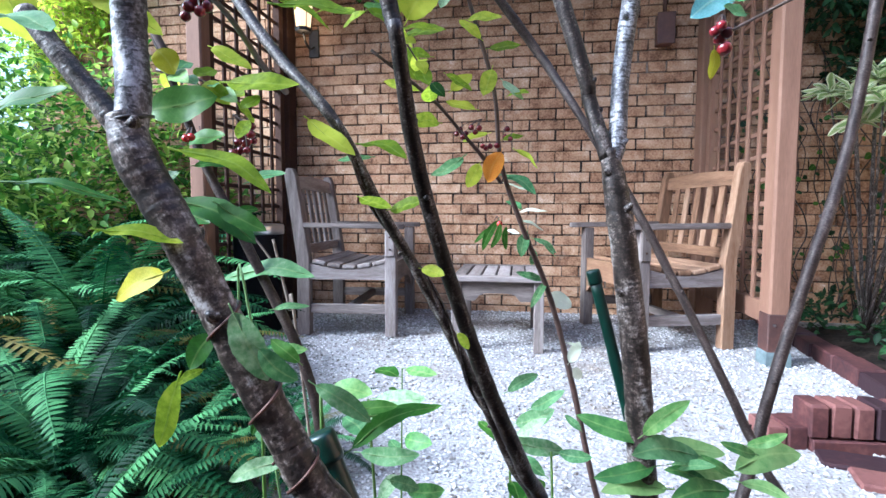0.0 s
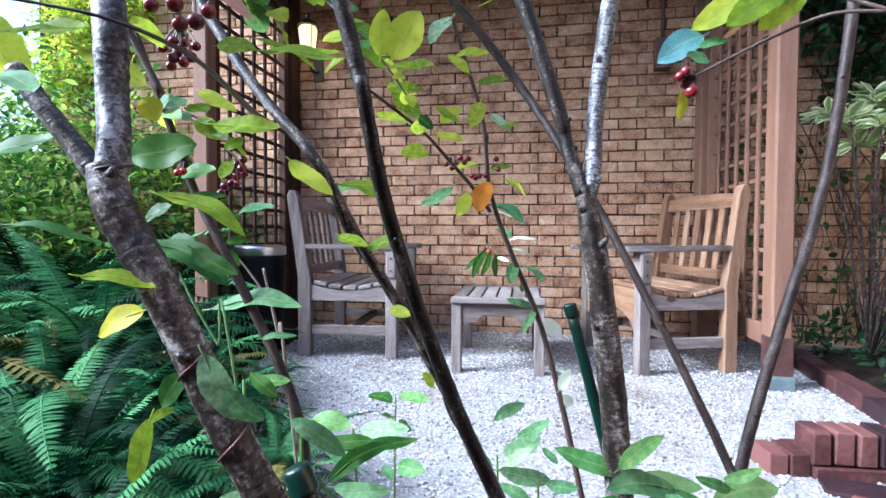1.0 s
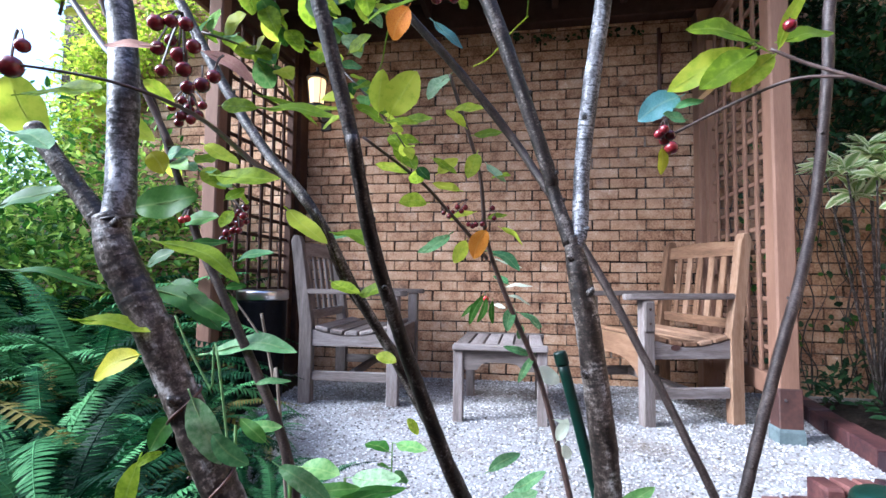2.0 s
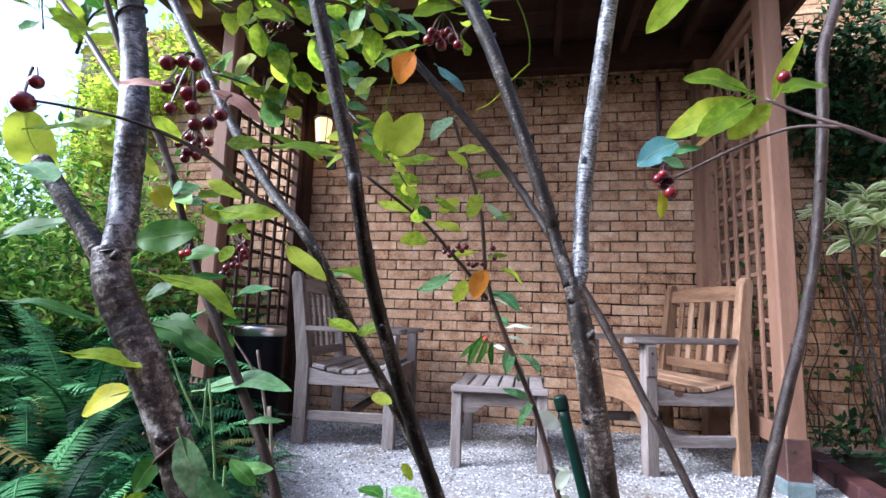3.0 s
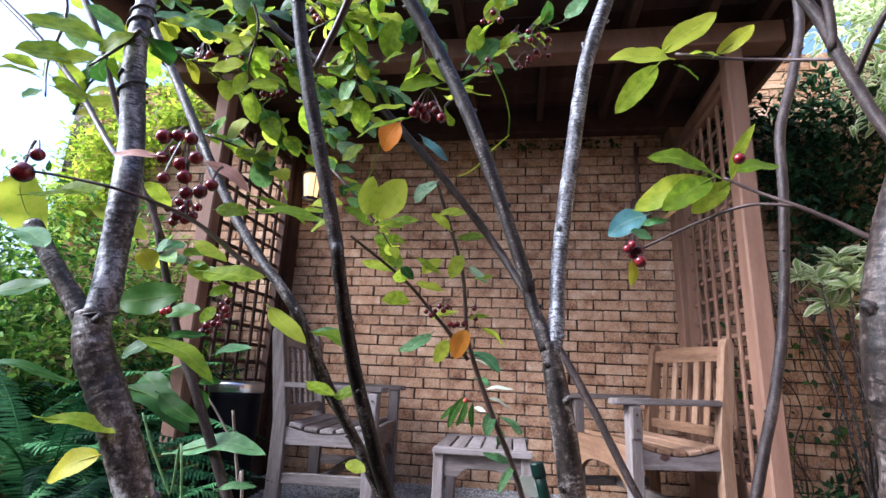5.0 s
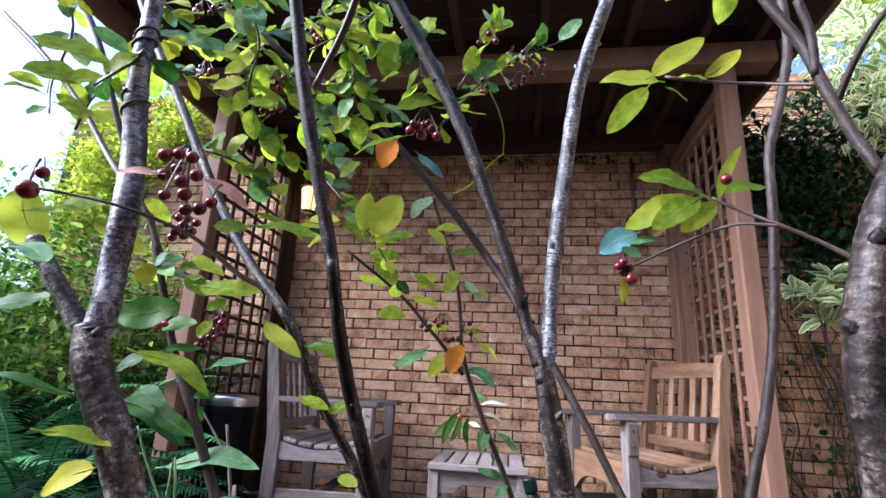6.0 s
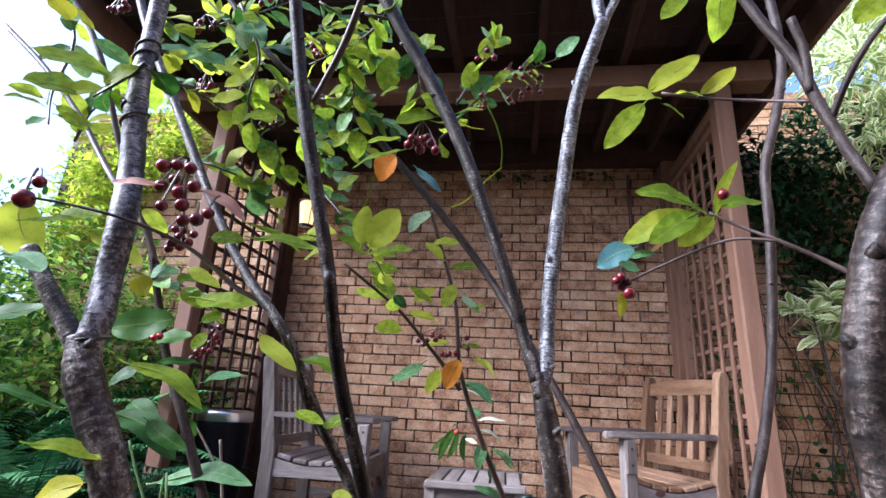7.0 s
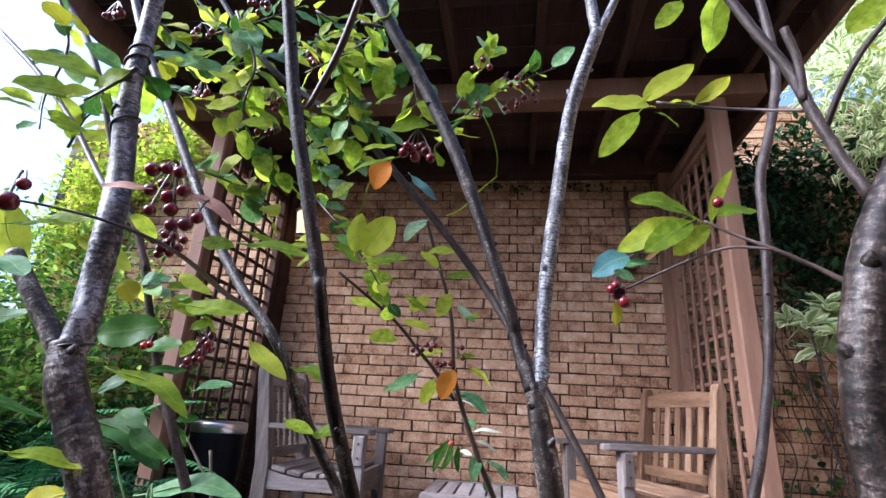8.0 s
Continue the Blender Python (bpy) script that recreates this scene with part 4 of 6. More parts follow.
sprig('right', M_LEAF, [(0.691,0.213,0.866,0.652,0.198,0.869,0.5,0.8), (0.685,0.208,0.868,0.722,0.201,0.894,0.42,0.9), (0.687,0.228,0.871,0.656,0.235,0.839,0.42,0.9), (0.7,0.224,0.867,0.721,0.234,0.867,0.4,0.6), (0.709,0.222,0.875,0.721,0.199,0.863,0.35,0.5), (0.717,0.198,0.951,0.695,0.194,0.922,0.4,0.8), (0.745,0.201,0.959,0.747,0.215,0.92,0.6,1)])
sprig('right', M_LEAF_YELLOW, [(0.724,0.214,0.868,0.748,0.206,0.888,0.4,0.8)])
sprig('right', M_LEAF, [(0.704,0.197,0.772,0.668,0.19,0.781,0.45,0.8), (0.716,0.192,0.763,0.726,0.173,0.79,0.2,0.6), (0.719,0.195,0.769,0.75,0.198,0.779,0.4,0.6), (0.702,0.202,0.769,0.659,0.2,0.75,0.42,0.8), (0.705,0.194,0.764,0.673,0.183,0.744,0.45,0.7), (0.719,0.204,0.765,0.696,0.207,0.746,0.5,0.8), (0.714,0.201,0.766,0.692,0.2,0.779,0.35,0.5), (0.799,0.159,0.879,0.818,0.147,0.898,0.6,0.8), (0.806,0.162,0.876,0.826,0.171,0.874,0.5,0.6)])
sprig('right', M_LEAF_BLUE, [(0.669,0.214,0.746,0.644,0.214,0.733,0.62,1)])
sprig('right', M_LEAF_PALE, [(0.665,0.211,0.738,0.681,0.208,0.743,0.4,0.7), (0.669,0.204,0.728,0.654,0.194,0.729,0.5,0.8)])
sprig('right', M_LEAF_YELLOW, [(0.661,0.228,0.717,0.663,0.232,0.7,0.45,0.8)])
sprig('right', M_LEAF_PINK, [(0.678,0.213,0.742,0.689,0.207,0.751,0.22,0.8)])
sprig('thin', M_LEAF, [(0.457,0.289,0.769,0.48,0.28,0.804,0.68,1), (0.445,0.295,0.774,0.452,0.282,0.807,0.5,0.9), (0.423,0.295,0.782,0.449,0.306,0.771,0.45,0.6), (0.45,0.303,0.768,0.479,0.293,0.767,0.4,0.5)])
sprig('thin', M_LEAF, [(0.453,0.459,0.72,0.427,0.437,0.72,0.6,0.8), (0.444,0.455,0.792,0.412,0.441,0.797,0.5,0.6), (0.414,0.455,0.817,0.462,0.434,0.818,0.45,0.6), (0.486,0.446,0.826,0.521,0.434,0.828,0.5,0.6), (0.508,0.46,0.799,0.542,0.461,0.805,0.45,0.6), (0.467,0.455,0.754,0.489,0.464,0.775,0.5,0.8), (0.432,0.463,0.758,0.388,0.46,0.77,0.4,0.6), (0.464,0.44,0.768,0.493,0.434,0.756,0.4,0.5), (0.529,0.48,0.752,0.549,0.45,0.754,0.4,0.6), (0.5,0.448,0.806,0.478,0.449,0.832,0.4,0.7), (0.433,0.435,0.761,0.421,0.434,0.787,0.5,0.7), (0.495,0.445,0.731,0.462,0.448,0.742,0.4,0.6), (0.409,0.45,0.801,0.437,0.43,0.778,0.5,0.7)])
sprig('thin', M_LEAF, [(0.537,0.513,0.695,0.569,0.53,0.679,0.28,0.5), (0.495,0.498,0.678,0.481,0.493,0.65,0.55,0.9), (0.523,0.481,0.703,0.546,0.485,0.711,0.4,0.5), (0.505,0.496,0.713,0.476,0.486,0.705,0.35,0.5), (0.51,0.481,0.783,0.504,0.445,0.746,0.35,0.6)])
sprig('thin', M_LEAF_PALE, [(0.478,0.477,0.684,0.447,0.44,0.661,0.3,0.5), (0.523,0.472,0.767,0.547,0.458,0.745,0.35,0.5), (0.478,0.468,0.877,0.458,0.436,0.841,0.35,0.6), (0.378,0.445,0.682,0.353,0.412,0.682,0.3,0.4)])
sprig('thin', M_LEAF_ORANGE, [(0.521,0.487,0.69,0.507,0.484,0.655,0.62,1)])
sprig('thin', M_LEAF_CREAM, [(0.524,0.554,0.658,0.564,0.56,0.649,0.12,0.4), (0.542,0.544,0.621,0.573,0.534,0.629,0.2,0.4), (0.545,0.544,0.61,0.577,0.557,0.604,0.2,0.4), (0.527,0.541,0.598,0.542,0.53,0.594,0.4,0.5), (0.582,0.563,0.514,0.612,0.57,0.496,0.6,0.9), (0.606,0.53,0.433,0.621,0.535,0.458,0.5,0.9), (0.613,0.555,0.419,0.628,0.56,0.402,0.6,0.9), (0.603,0.53,0.458,0.624,0.54,0.452,0.2,0.5)])
sprig('thin', M_LEAF_PALE, [(0.552,0.53,0.595,0.546,0.51,0.568,0.45,0.8), (0.56,0.546,0.587,0.589,0.535,0.574,0.25,0.6), (0.563,0.55,0.571,0.559,0.551,0.552,0.5,0.8), (0.574,0.559,0.534,0.544,0.538,0.548,0.3,0.6), (0.578,0.547,0.533,0.558,0.539,0.499,0.25,0.7), (0.52,0.522,0.666,0.56,0.483,0.651,0.3,0.5), (0.545,0.545,0.624,0.525,0.552,0.639,0.4,0.6), (0.585,0.53,0.568,0.567,0.528,0.589,0.3,0.5)])
sprig('thin', M_LEAF_DARK, [(0.516,0.519,0.61,0.499,0.508,0.574,0.25,0.9), (0.52,0.508,0.607,0.51,0.499,0.578,0.25,0.9), (0.526,0.528,0.603,0.527,0.528,0.573,0.25,0.9), (0.511,0.522,0.603,0.488,0.512,0.583,0.22,0.8)])
sprig('left', M_LEAF_DARK, [(0.382,0.1,0.663,0.413,0.105,0.67,0.55,1), (0.4,0.093,0.623,0.44,0.084,0.611,0.3,0.5), (0.325,0.086,0.631,0.371,0.091,0.634,0.15,0.2), (0.323,0.081,0.662,0.354,0.087,0.672,0.4,0.5)])
sprig('left', M_LEAF, [(0.353,0.102,0.717,0.388,0.1,0.702,0.35,0.7), (0.378,0.106,0.731,0.392,0.112,0.721,0.5,0.7), (0.332,0.098,0.725,0.362,0.097,0.725,0.45,0.6), (0.424,0.106,0.715,0.441,0.105,0.716,0.6,0.8), (0.393,0.105,0.646,0.442,0.093,0.635,0.2,0.4), (0.318,0.086,0.73,0.332,0.09,0.696,0.6,0.9)])
sprig('left', M_LEAF_YELLOW, [(0.376,0.115,0.695,0.384,0.116,0.684,0.85,1), (0.375,0.116,0.588,0.347,0.113,0.575,0.45,0.7)])
sprig('left', M_LEAF, [(0.42,0.08,0.553,0.415,0.071,0.55,0.4,0.7), (0.41,0.078,0.549,0.399,0.072,0.519,0.3,0.9)])
sprig('left', M_LEAF, [(0.364,0.055,0.705,0.383,0.066,0.712,0.3,0.4), (0.397,0.057,0.611,0.424,0.065,0.607,0.26,0.4)])
sprig('left', M_LEAF_PALE, [(0.441,0.069,0.58,0.453,0.07,0.552,0.42,1), (0.361,0.054,0.689,0.393,0.044,0.679,0.3,0.4), (0.453,0.066,0.567,0.467,0.071,0.554,0.4,0.7)])
sprig('left', M_LEAF_DARK, [(0.425,0.081,0.568,0.417,0.074,0.555,0.6,0.8), (0.427,0.083,0.621,0.449,0.08,0.612,0.35,0.6)])
sprig('slant', M_LEAF, [(0.406,0.177,0.739,0.455,0.179,0.733,0.27,0.5), (0.375,0.174,0.695,0.422,0.165,0.694,0.36,0.6), (0.365,0.175,0.716,0.391,0.170,0.708,0.4,0.5), (0.425,0.176,0.672,0.458,0.160,0.653,0.3,0.5), (0.457,0.173,0.657,0.487,0.152,0.653,0.32,0.4), (0.455,0.178,0.627,0.477,0.164,0.623,0.35,0.5), (0.391,0.161,0.677,0.399,0.167,0.686,0.6,0.8), (0.395,0.162,0.670,0.393,0.154,0.659,0.6,0.8), (0.447,0.173,0.741,0.467,0.167,0.744,0.5,0.7), (0.460,0.175,0.731,0.444,0.177,0.726,0.4,0.6), (0.474,0.174,0.620,0.495,0.164,0.627,0.4,0.6)])
sprig('slant', M_LEAF_DARK, [(0.269,0.283,0.678,0.303,0.275,0.686,0.5,0.6), (0.227,0.289,0.639,0.254,0.287,0.654,0.5,0.6), (0.259,0.281,0.624,0.295,0.265,0.615,0.5,0.6), (0.308,0.289,0.619,0.322,0.299,0.624,0.5,0.7), (0.297,0.301,0.614,0.308,0.313,0.598,0.4,0.6), (0.273,0.284,0.658,0.298,0.305,0.663,0.4,0.4)])
sprig('slant', M_LEAF_PALE, [(0.281,0.307,0.558,0.367,0.289,0.578,0.25,0.4), (0.338,0.292,0.536,0.365,0.301,0.543,0.25,0.4), (0.317,0.291,0.644,0.35,0.28,0.657,0.3,0.5)])
sprig('dark', M_LEAF, [(0.432,0.24,0.758,0.4,0.242,0.763,0.25,0.5), (0.372,0.228,0.768,0.413,0.248,0.758,0.25,0.4), (0.494,0.224,0.831,0.452,0.226,0.822,0.32,0.5), (0.463,0.229,0.842,0.489,0.239,0.853,0.4,0.5)])
sprig('dark', M_LEAF, [(0.522,0.108,0.566,0.527,0.108,0.559,0.5,0.6), (0.505,0.113,0.593,0.516,0.109,0.591,0.5,0.7)])
sprig('cross', M_LEAF, [(0.46,0.274,0.923,0.471,0.263,0.962,0.62,1), (0.512,0.269,0.891,0.478,0.254,0.882,0.55,0.8), (0.479,0.255,0.914,0.458,0.259,0.912,0.5,0.7), (0.501,0.265,0.896,0.522,0.26,0.909,0.4,0.6), (0.423,0.279,0.822,0.44,0.267,0.833,0.6,0.8), (0.48,0.247,0.939,0.455,0.244,0.954,0.5,0.7), (0.531,0.283,0.903,0.555,0.273,0.905,0.4,0.6), (0.511,0.283,0.894,0.556,0.305,0.9,0.25,0.4)])
sprig('cross', M_LEAF_ORANGE, [(0.475,0.276,0.856,0.457,0.281,0.834,0.8,1), (0.41,0.229,0.933,0.408,0.217,0.931,0.5,0.8)])
sprig('pale', M_LEAF_MID, [(0.631,0.24,0.467,0.591,0.232,0.487,0.32,0.6), (0.626,0.224,0.477,0.647,0.211,0.503,0.28,0.6), (0.633,0.236,0.46,0.683,0.238,0.468,0.29,0.45), (0.636,0.234,0.452,0.599,0.221,0.451,0.32,0.5), (0.644,0.233,0.438,0.602,0.218,0.443,0.28,0.4), (0.654,0.229,0.451,0.687,0.237,0.452,0.32,0.5), (0.666,0.228,0.448,0.641,0.225,0.456,0.28,0.5)])
sprig('bent', M_LEAF_MID, [(0.689,0.244,0.449,0.74,0.257,0.46,0.34,0.6), (0.695,0.243,0.467,0.716,0.237,0.479,0.32,0.6), (0.692,0.242,0.442,0.717,0.23,0.44,0.32,0.5), (0.681,0.231,0.441,0.641,0.202,0.449,0.28,0.5), (0.697,0.235,0.465,0.676,0.223,0.478,0.28,0.5), (0.684,0.231,0.452,0.665,0.226,0.467,0.28,0.5)])
sprig('pale', M_LEAF_PALE, [(0.664,0.239,0.459,0.62,0.205,0.476,0.29,0.4), (0.647,0.235,0.454,0.665,0.215,0.467,0.32,0.4), (0.588,0.227,0.476,0.578,0.232,0.484,0.4,0.6)])
sprig('dark', M_LEAF_PALE, [(0.535,0.38,0.445,0.567,0.399,0.461,0.29,0.6), (0.539,0.386,0.393,0.595,0.405,0.381,0.29,0.5), (0.558,0.395,0.424,0.586,0.376,0.451,0.32,0.5), (0.545,0.388,0.399,0.569,0.369,0.425,0.32,0.5)])
sprig('left', M_LEAF_PALE, [(0.439,0.147,0.525,0.47,0.148,0.506,0.3,0.8), (0.467,0.14,0.493,0.498,0.139,0.495,0.32,0.7), (0.426,0.138,0.486,0.398,0.127,0.478,0.32,0.7), (0.482,0.141,0.479,0.498,0.148,0.472,0.4,0.6)])
sprig('left', M_LEAF_DARK, [(0.452,0.158,0.509,0.481,0.163,0.512,0.28,0.4), (0.456,0.157,0.486,0.489,0.171,0.507,0.24,0.6), (0.46,0.174,0.498,0.502,0.189,0.503,0.18,0.4), (0.426,0.156,0.534,0.41,0.154,0.548,0.4,0.6), (0.407,0.152,0.519,0.405,0.138,0.499,0.32,0.7)])
sprig('left', M_LEAF_PINK, [(0.414,0.071,0.73,0.393,0.065,0.73,0.18,0.9), (0.428,0.085,0.733,0.451,0.089,0.721,0.24,0.9)])
sprig('cross', M_LEAF_BLUE, [(0.496,0.278,0.843,0.522,0.281,0.822,0.35,0.6)])
berries('left', M_BERRY, [(0.42,0.0644,0.7366,0.0032), (0.4254,0.0666,0.7381,0.003), (0.4328,0.0666,0.7361,0.0032), (0.4085,0.0795,0.7334,0.0037), (0.4188,0.0803,0.7299,0.004), (0.4299,0.0757,0.7308,0.0033), (0.4176,0.0721,0.7191,0.0032), (0.4225,0.0795,0.7225,0.0033), (0.4216,0.0837,0.7158,0.0036), (0.4309,0.0812,0.7154,0.0033), (0.4401,0.0762,0.7167,0.0032), (0.4152,0.0794,0.7367,0.0028)])
berries('left', M_BERRY, [(0.3868,0.1165,0.7198,0.0026), (0.3895,0.1206,0.7161,0.0029), (0.3898,0.1258,0.7214,0.003), (0.3948,0.1274,0.7186,0.003), (0.3902,0.1201,0.7246,0.0026), (0.3895,0.1285,0.7267,0.0027), (0.4009,0.1225,0.7221,0.0026), (0.3818,0.1289,0.7154,0.0027), (0.3944,0.1219,0.7143,0.0026)])
berries('left', M_BERRY, [(0.3976,0.0281,0.7111,0.0029), (0.3884,0.0318,0.7055,0.0043)])
berries('slant', M_BERRY, [(0.311,0.3017,0.6896,0.0035), (0.3084,0.315,0.6951,0.0036), (0.3052,0.304,0.685,0.0035), (0.317,0.2991,0.6852,0.004), (0.3098,0.2908,0.6774,0.0034), (0.3053,0.3107,0.6797,0.0041), (0.3157,0.3056,0.681,0.0035), (0.2963,0.3053,0.6701,0.0041), (0.3082,0.2972,0.6717,0.0035), (0.3171,0.2918,0.671,0.0034), (0.2872,0.3139,0.6647,0.0042), (0.2948,0.3118,0.6655,0.0036), (0.2644,0.3002,0.6838,0.0036), (0.2673,0.304,0.6806,0.0036), (0.2617,0.2962,0.6807,0.0035)])
berries('slant', M_BERRY_RED, [(0.273,0.285,0.6193,0.0038), (0.2744,0.2884,0.6103,0.0038), (0.2662,0.2927,0.6144,0.0034), (0.2819,0.2691,0.6794,0.0034), (0.2794,0.2659,0.6779,0.0034)])
berries('thin', M_BERRY, [(0.474,0.4804,0.7158,0.0033), (0.4799,0.4858,0.7119,0.0034), (0.4877,0.4737,0.7166,0.0033), (0.4917,0.4787,0.712,0.0033), (0.4781,0.4716,0.7053,0.0033), (0.4957,0.4841,0.7173,0.0033), (0.47,0.4795,0.7105,0.0033), (0.4999,0.4842,0.6966,0.0033), (0.5025,0.5028,0.6966,0.0034), (0.508,0.4902,0.6971,0.0034), (0.5159,0.4916,0.6978,0.0034), (0.5268,0.5077,0.7194,0.0034), (0.5254,0.489,0.7074,0.0033), (0.5319,0.4719,0.7024,0.0032)])
berries('thin', M_BERRY_RED, [(0.5098,0.5361,0.6023,0.0036), (0.5188,0.5137,0.606,0.0035)])
berries('cross', M_BERRY, [(0.4917,0.26,0.8569,0.0046), (0.4975,0.2628,0.8619,0.0046), (0.4996,0.2812,0.8738,0.0048), (0.5093,0.2742,0.8659,0.0052), (0.5159,0.2618,0.8517,0.005), (0.5004,0.2687,0.857,0.0046), (0.4949,0.2554,0.861,0.004), (0.5044,0.2781,0.8742,0.0042)])
berries('right', M_BERRY, [(0.6552,0.2105,0.7214,0.0034), (0.6595,0.2149,0.7186,0.0038), (0.6667,0.2275,0.7168,0.0043), (0.6576,0.2075,0.7234,0.003), (0.662,0.2118,0.7207,0.0034)])
berries('right', M_BERRY, [(0.7188,0.1844,0.7729,0.004)])
berries('left', M_BERRY, [(0.2606,0.1598,0.9318,0.0028), (0.2738,0.152,0.9228,0.0032), (0.2605,0.1551,0.9267,0.0023), (0.2816,0.1466,0.9232,0.0027), (0.2593,0.1602,0.9299,0.0032), (0.281,0.1502,0.9217,0.0031), (0.2771,0.1501,0.9202,0.0027), (0.2626,0.1579,0.9287,0.0028)])
berries('slant', M_BERRY, [(0.2605,0.3183,0.9924,0.0033), (0.2391,0.3176,0.9983,0.0033), (0.2489,0.3178,1.002,0.0039), (0.2587,0.3195,0.9879,0.0046), (0.2492,0.3278,1.0003,0.0047), (0.2391,0.3226,0.9974,0.0033), (0.2352,0.3206,1.0016,0.0046), (0.245,0.3191,0.9968,0.0046)])
berries('slant', M_BERRY, [(0.2216,0.3269,0.9776,0.0046), (0.2433,0.3144,0.9693,0.0045), (0.2156,0.3292,0.9819,0.0033), (0.234,0.3111,0.9612,0.0038), (0.2197,0.3312,0.9777,0.0033), (0.226,0.3177,0.9655,0.0039), (0.2236,0.3213,0.9813,0.0033), (0.2315,0.3259,0.9712,0.0046)])
berries('slant', M_BERRY, [(0.2757,0.3044,0.9512,0.0031), (0.2885,0.3046,0.956,0.0031), (0.2883,0.2992,0.9456,0.0043), (0.2721,0.3091,0.9621,0.0032), (0.2783,0.3214,0.9548,0.0038), (0.2874,0.3161,0.9613,0.0038), (0.2738,0.3038,0.9522,0.0031), (0.2631,0.3191,0.9681,0.0032)])
berries('slant', M_BERRY, [(0.3056,0.3345,0.9646,0.0039), (0.3059,0.3364,0.9728,0.0033), (0.3113,0.3347,0.9668,0.0039), (0.3115,0.3202,0.955,0.0044), (0.3124,0.3435,0.9683,0.0046), (0.3284,0.3205,0.9614,0.0038), (0.3152,0.3373,0.9608,0.0039), (0.3017,0.349,0.9748,0.004)])
berries('slant', M_BERRY, [(0.325,0.331,0.9294,0.0038), (0.291,0.3503,0.9396,0.004), (0.3028,0.3325,0.9289,0.0038), (0.2996,0.3414,0.9285,0.0039), (0.3122,0.3488,0.9395,0.0039), (0.3044,0.3487,0.9366,0.0033), (0.2931,0.3523,0.9346,0.0033), (0.302,0.3583,0.9481,0.0047)])
berries('slant', M_BERRY, [(0.3245,0.3334,0.8881,0.0037), (0.3112,0.3453,0.8999,0.0038), (0.3169,0.346,0.9001,0.0038), (0.3244,0.3322,0.8916,0.0031), (0.3133,0.332,0.8875,0.0037), (0.3183,0.3435,0.8951,0.0038), (0.3271,0.3239,0.8904,0.0037), (0.3236,0.3263,0.8821,0.0043)])
berries('slant', M_BERRY, [(0.2797,0.3012,1.0843,0.004), (0.276,0.3262,1.0937,0.0042), (0.2987,0.2969,1.0769,0.0033), (0.2829,0.316,1.0843,0.0041), (0.2995,0.3062,1.0785,0.004), (0.2803,0.3084,1.0915,0.0034), (0.2976,0.3042,1.0834,0.004), (0.2995,0.3042,1.0841,0.004)])
berries('dark', M_BERRY, [(0.3751,0.2961,0.9877,0.0031), (0.3741,0.299,0.9915,0.0037), (0.3749,0.3007,0.9997,0.0037), (0.3768,0.3013,0.9985,0.0043), (0.3683,0.3041,0.9997,0.0044), (0.3653,0.29,0.9883,0.0036), (0.3645,0.301,1.0072,0.0044), (0.3786,0.302,0.9975,0.0037)])
berries('slant', M_BERRY, [(0.2191,0.2999,1.0414,0.0039), (0.2503,0.2889,1.0328,0.0038), (0.2231,0.2977,1.036,0.0039), (0.2332,0.2861,1.0336,0.0032), (0.2274,0.292,1.0274,0.0039), (0.2406,0.2964,1.0338,0.0032), (0.2233,0.2935,1.0347,0.0032), (0.227,0.2977,1.0374,0.0039)])
berries('cross', M_BERRY, [(0.5514,0.3241,0.995,0.0025), (0.5629,0.3144,0.9897,0.0036), (0.5441,0.3227,0.9958,0.0025), (0.555,0.3211,1.0051,0.0031), (0.5633,0.3175,0.9936,0.0024)])
berries('cross', M_BERRY, [(0.5851,0.3268,0.976,0.003), (0.5755,0.3487,0.9852,0.0025), (0.5774,0.3468,0.9914,0.0032), (0.576,0.3487,0.9981,0.0038), (0.5937,0.3464,0.9867,0.0025)])
berries('cross', M_BERRY, [(0.6019,0.3315,0.9824,0.0031), (0.6124,0.3486,0.9883,0.0038), (0.5935,0.325,0.9721,0.003), (0.5916,0.322,0.9799,0.003), (0.5928,0.3295,0.9842,0.0024)])
berries('cross', M_BERRY, [(0.6006,0.3483,0.9714,0.0025), (0.6013,0.3521,0.9734,0.0038), (0.6106,0.351,0.9805,0.0031), (0.6003,0.3369,0.9661,0.0037), (0.6123,0.3362,0.9603,0.003)])
berries('cross', M_BERRY, [(0.5921,0.3532,0.9663,0.0031), (0.5909,0.3576,0.9658,0.0025), (0.5831,0.3325,0.9459,0.0024), (0.5926,0.345,0.9649,0.0031), (0.5793,0.3415,0.9564,0.0037)])
berries('cross', M_BERRY, [(0.5547,0.3185,0.9387,0.0024), (0.5509,0.3125,0.9422,0.0029), (0.5529,0.3202,0.933,0.0029), (0.5498,0.3233,0.9351,0.0036), (0.5514,0.3192,0.9476,0.003)])
spray('slant', [(0.187,0.261,1.039), (0.226,0.296,1.013), (0.273,0.33,0.991), (0.324,0.358,0.986)], 9, 0.027)
spray('slant', [(0.245,0.326,0.878), (0.288,0.337,0.863), (0.325,0.352,0.835)], 7, 0.027)
spray('cross', [(0.374,0.32,0.95), (0.411,0.327,0.946), (0.458,0.324,0.915)], 7, 0.027)
spray('slant', [(0.143,0.264,0.871), (0.166,0.256,0.906), (0.211,0.257,0.919)], 5, 0.025)
spray('dark', [(0.372,0.285,1.05), (0.409,0.298,1.028), (0.434,0.314,0.994)], 7, 0.025)
spray('slant', [(0.159,0.336,1.152), (0.246,0.342,1.06), (0.333,0.348,0.963), (0.38,0.342,0.886)], 8, 0.024)
spray('slant', [(0.194,0.364,1.029), (0.25,0.364,1.053), (0.308,0.367,1.07), (0.373,0.366,1.101)], 9, 0.026)
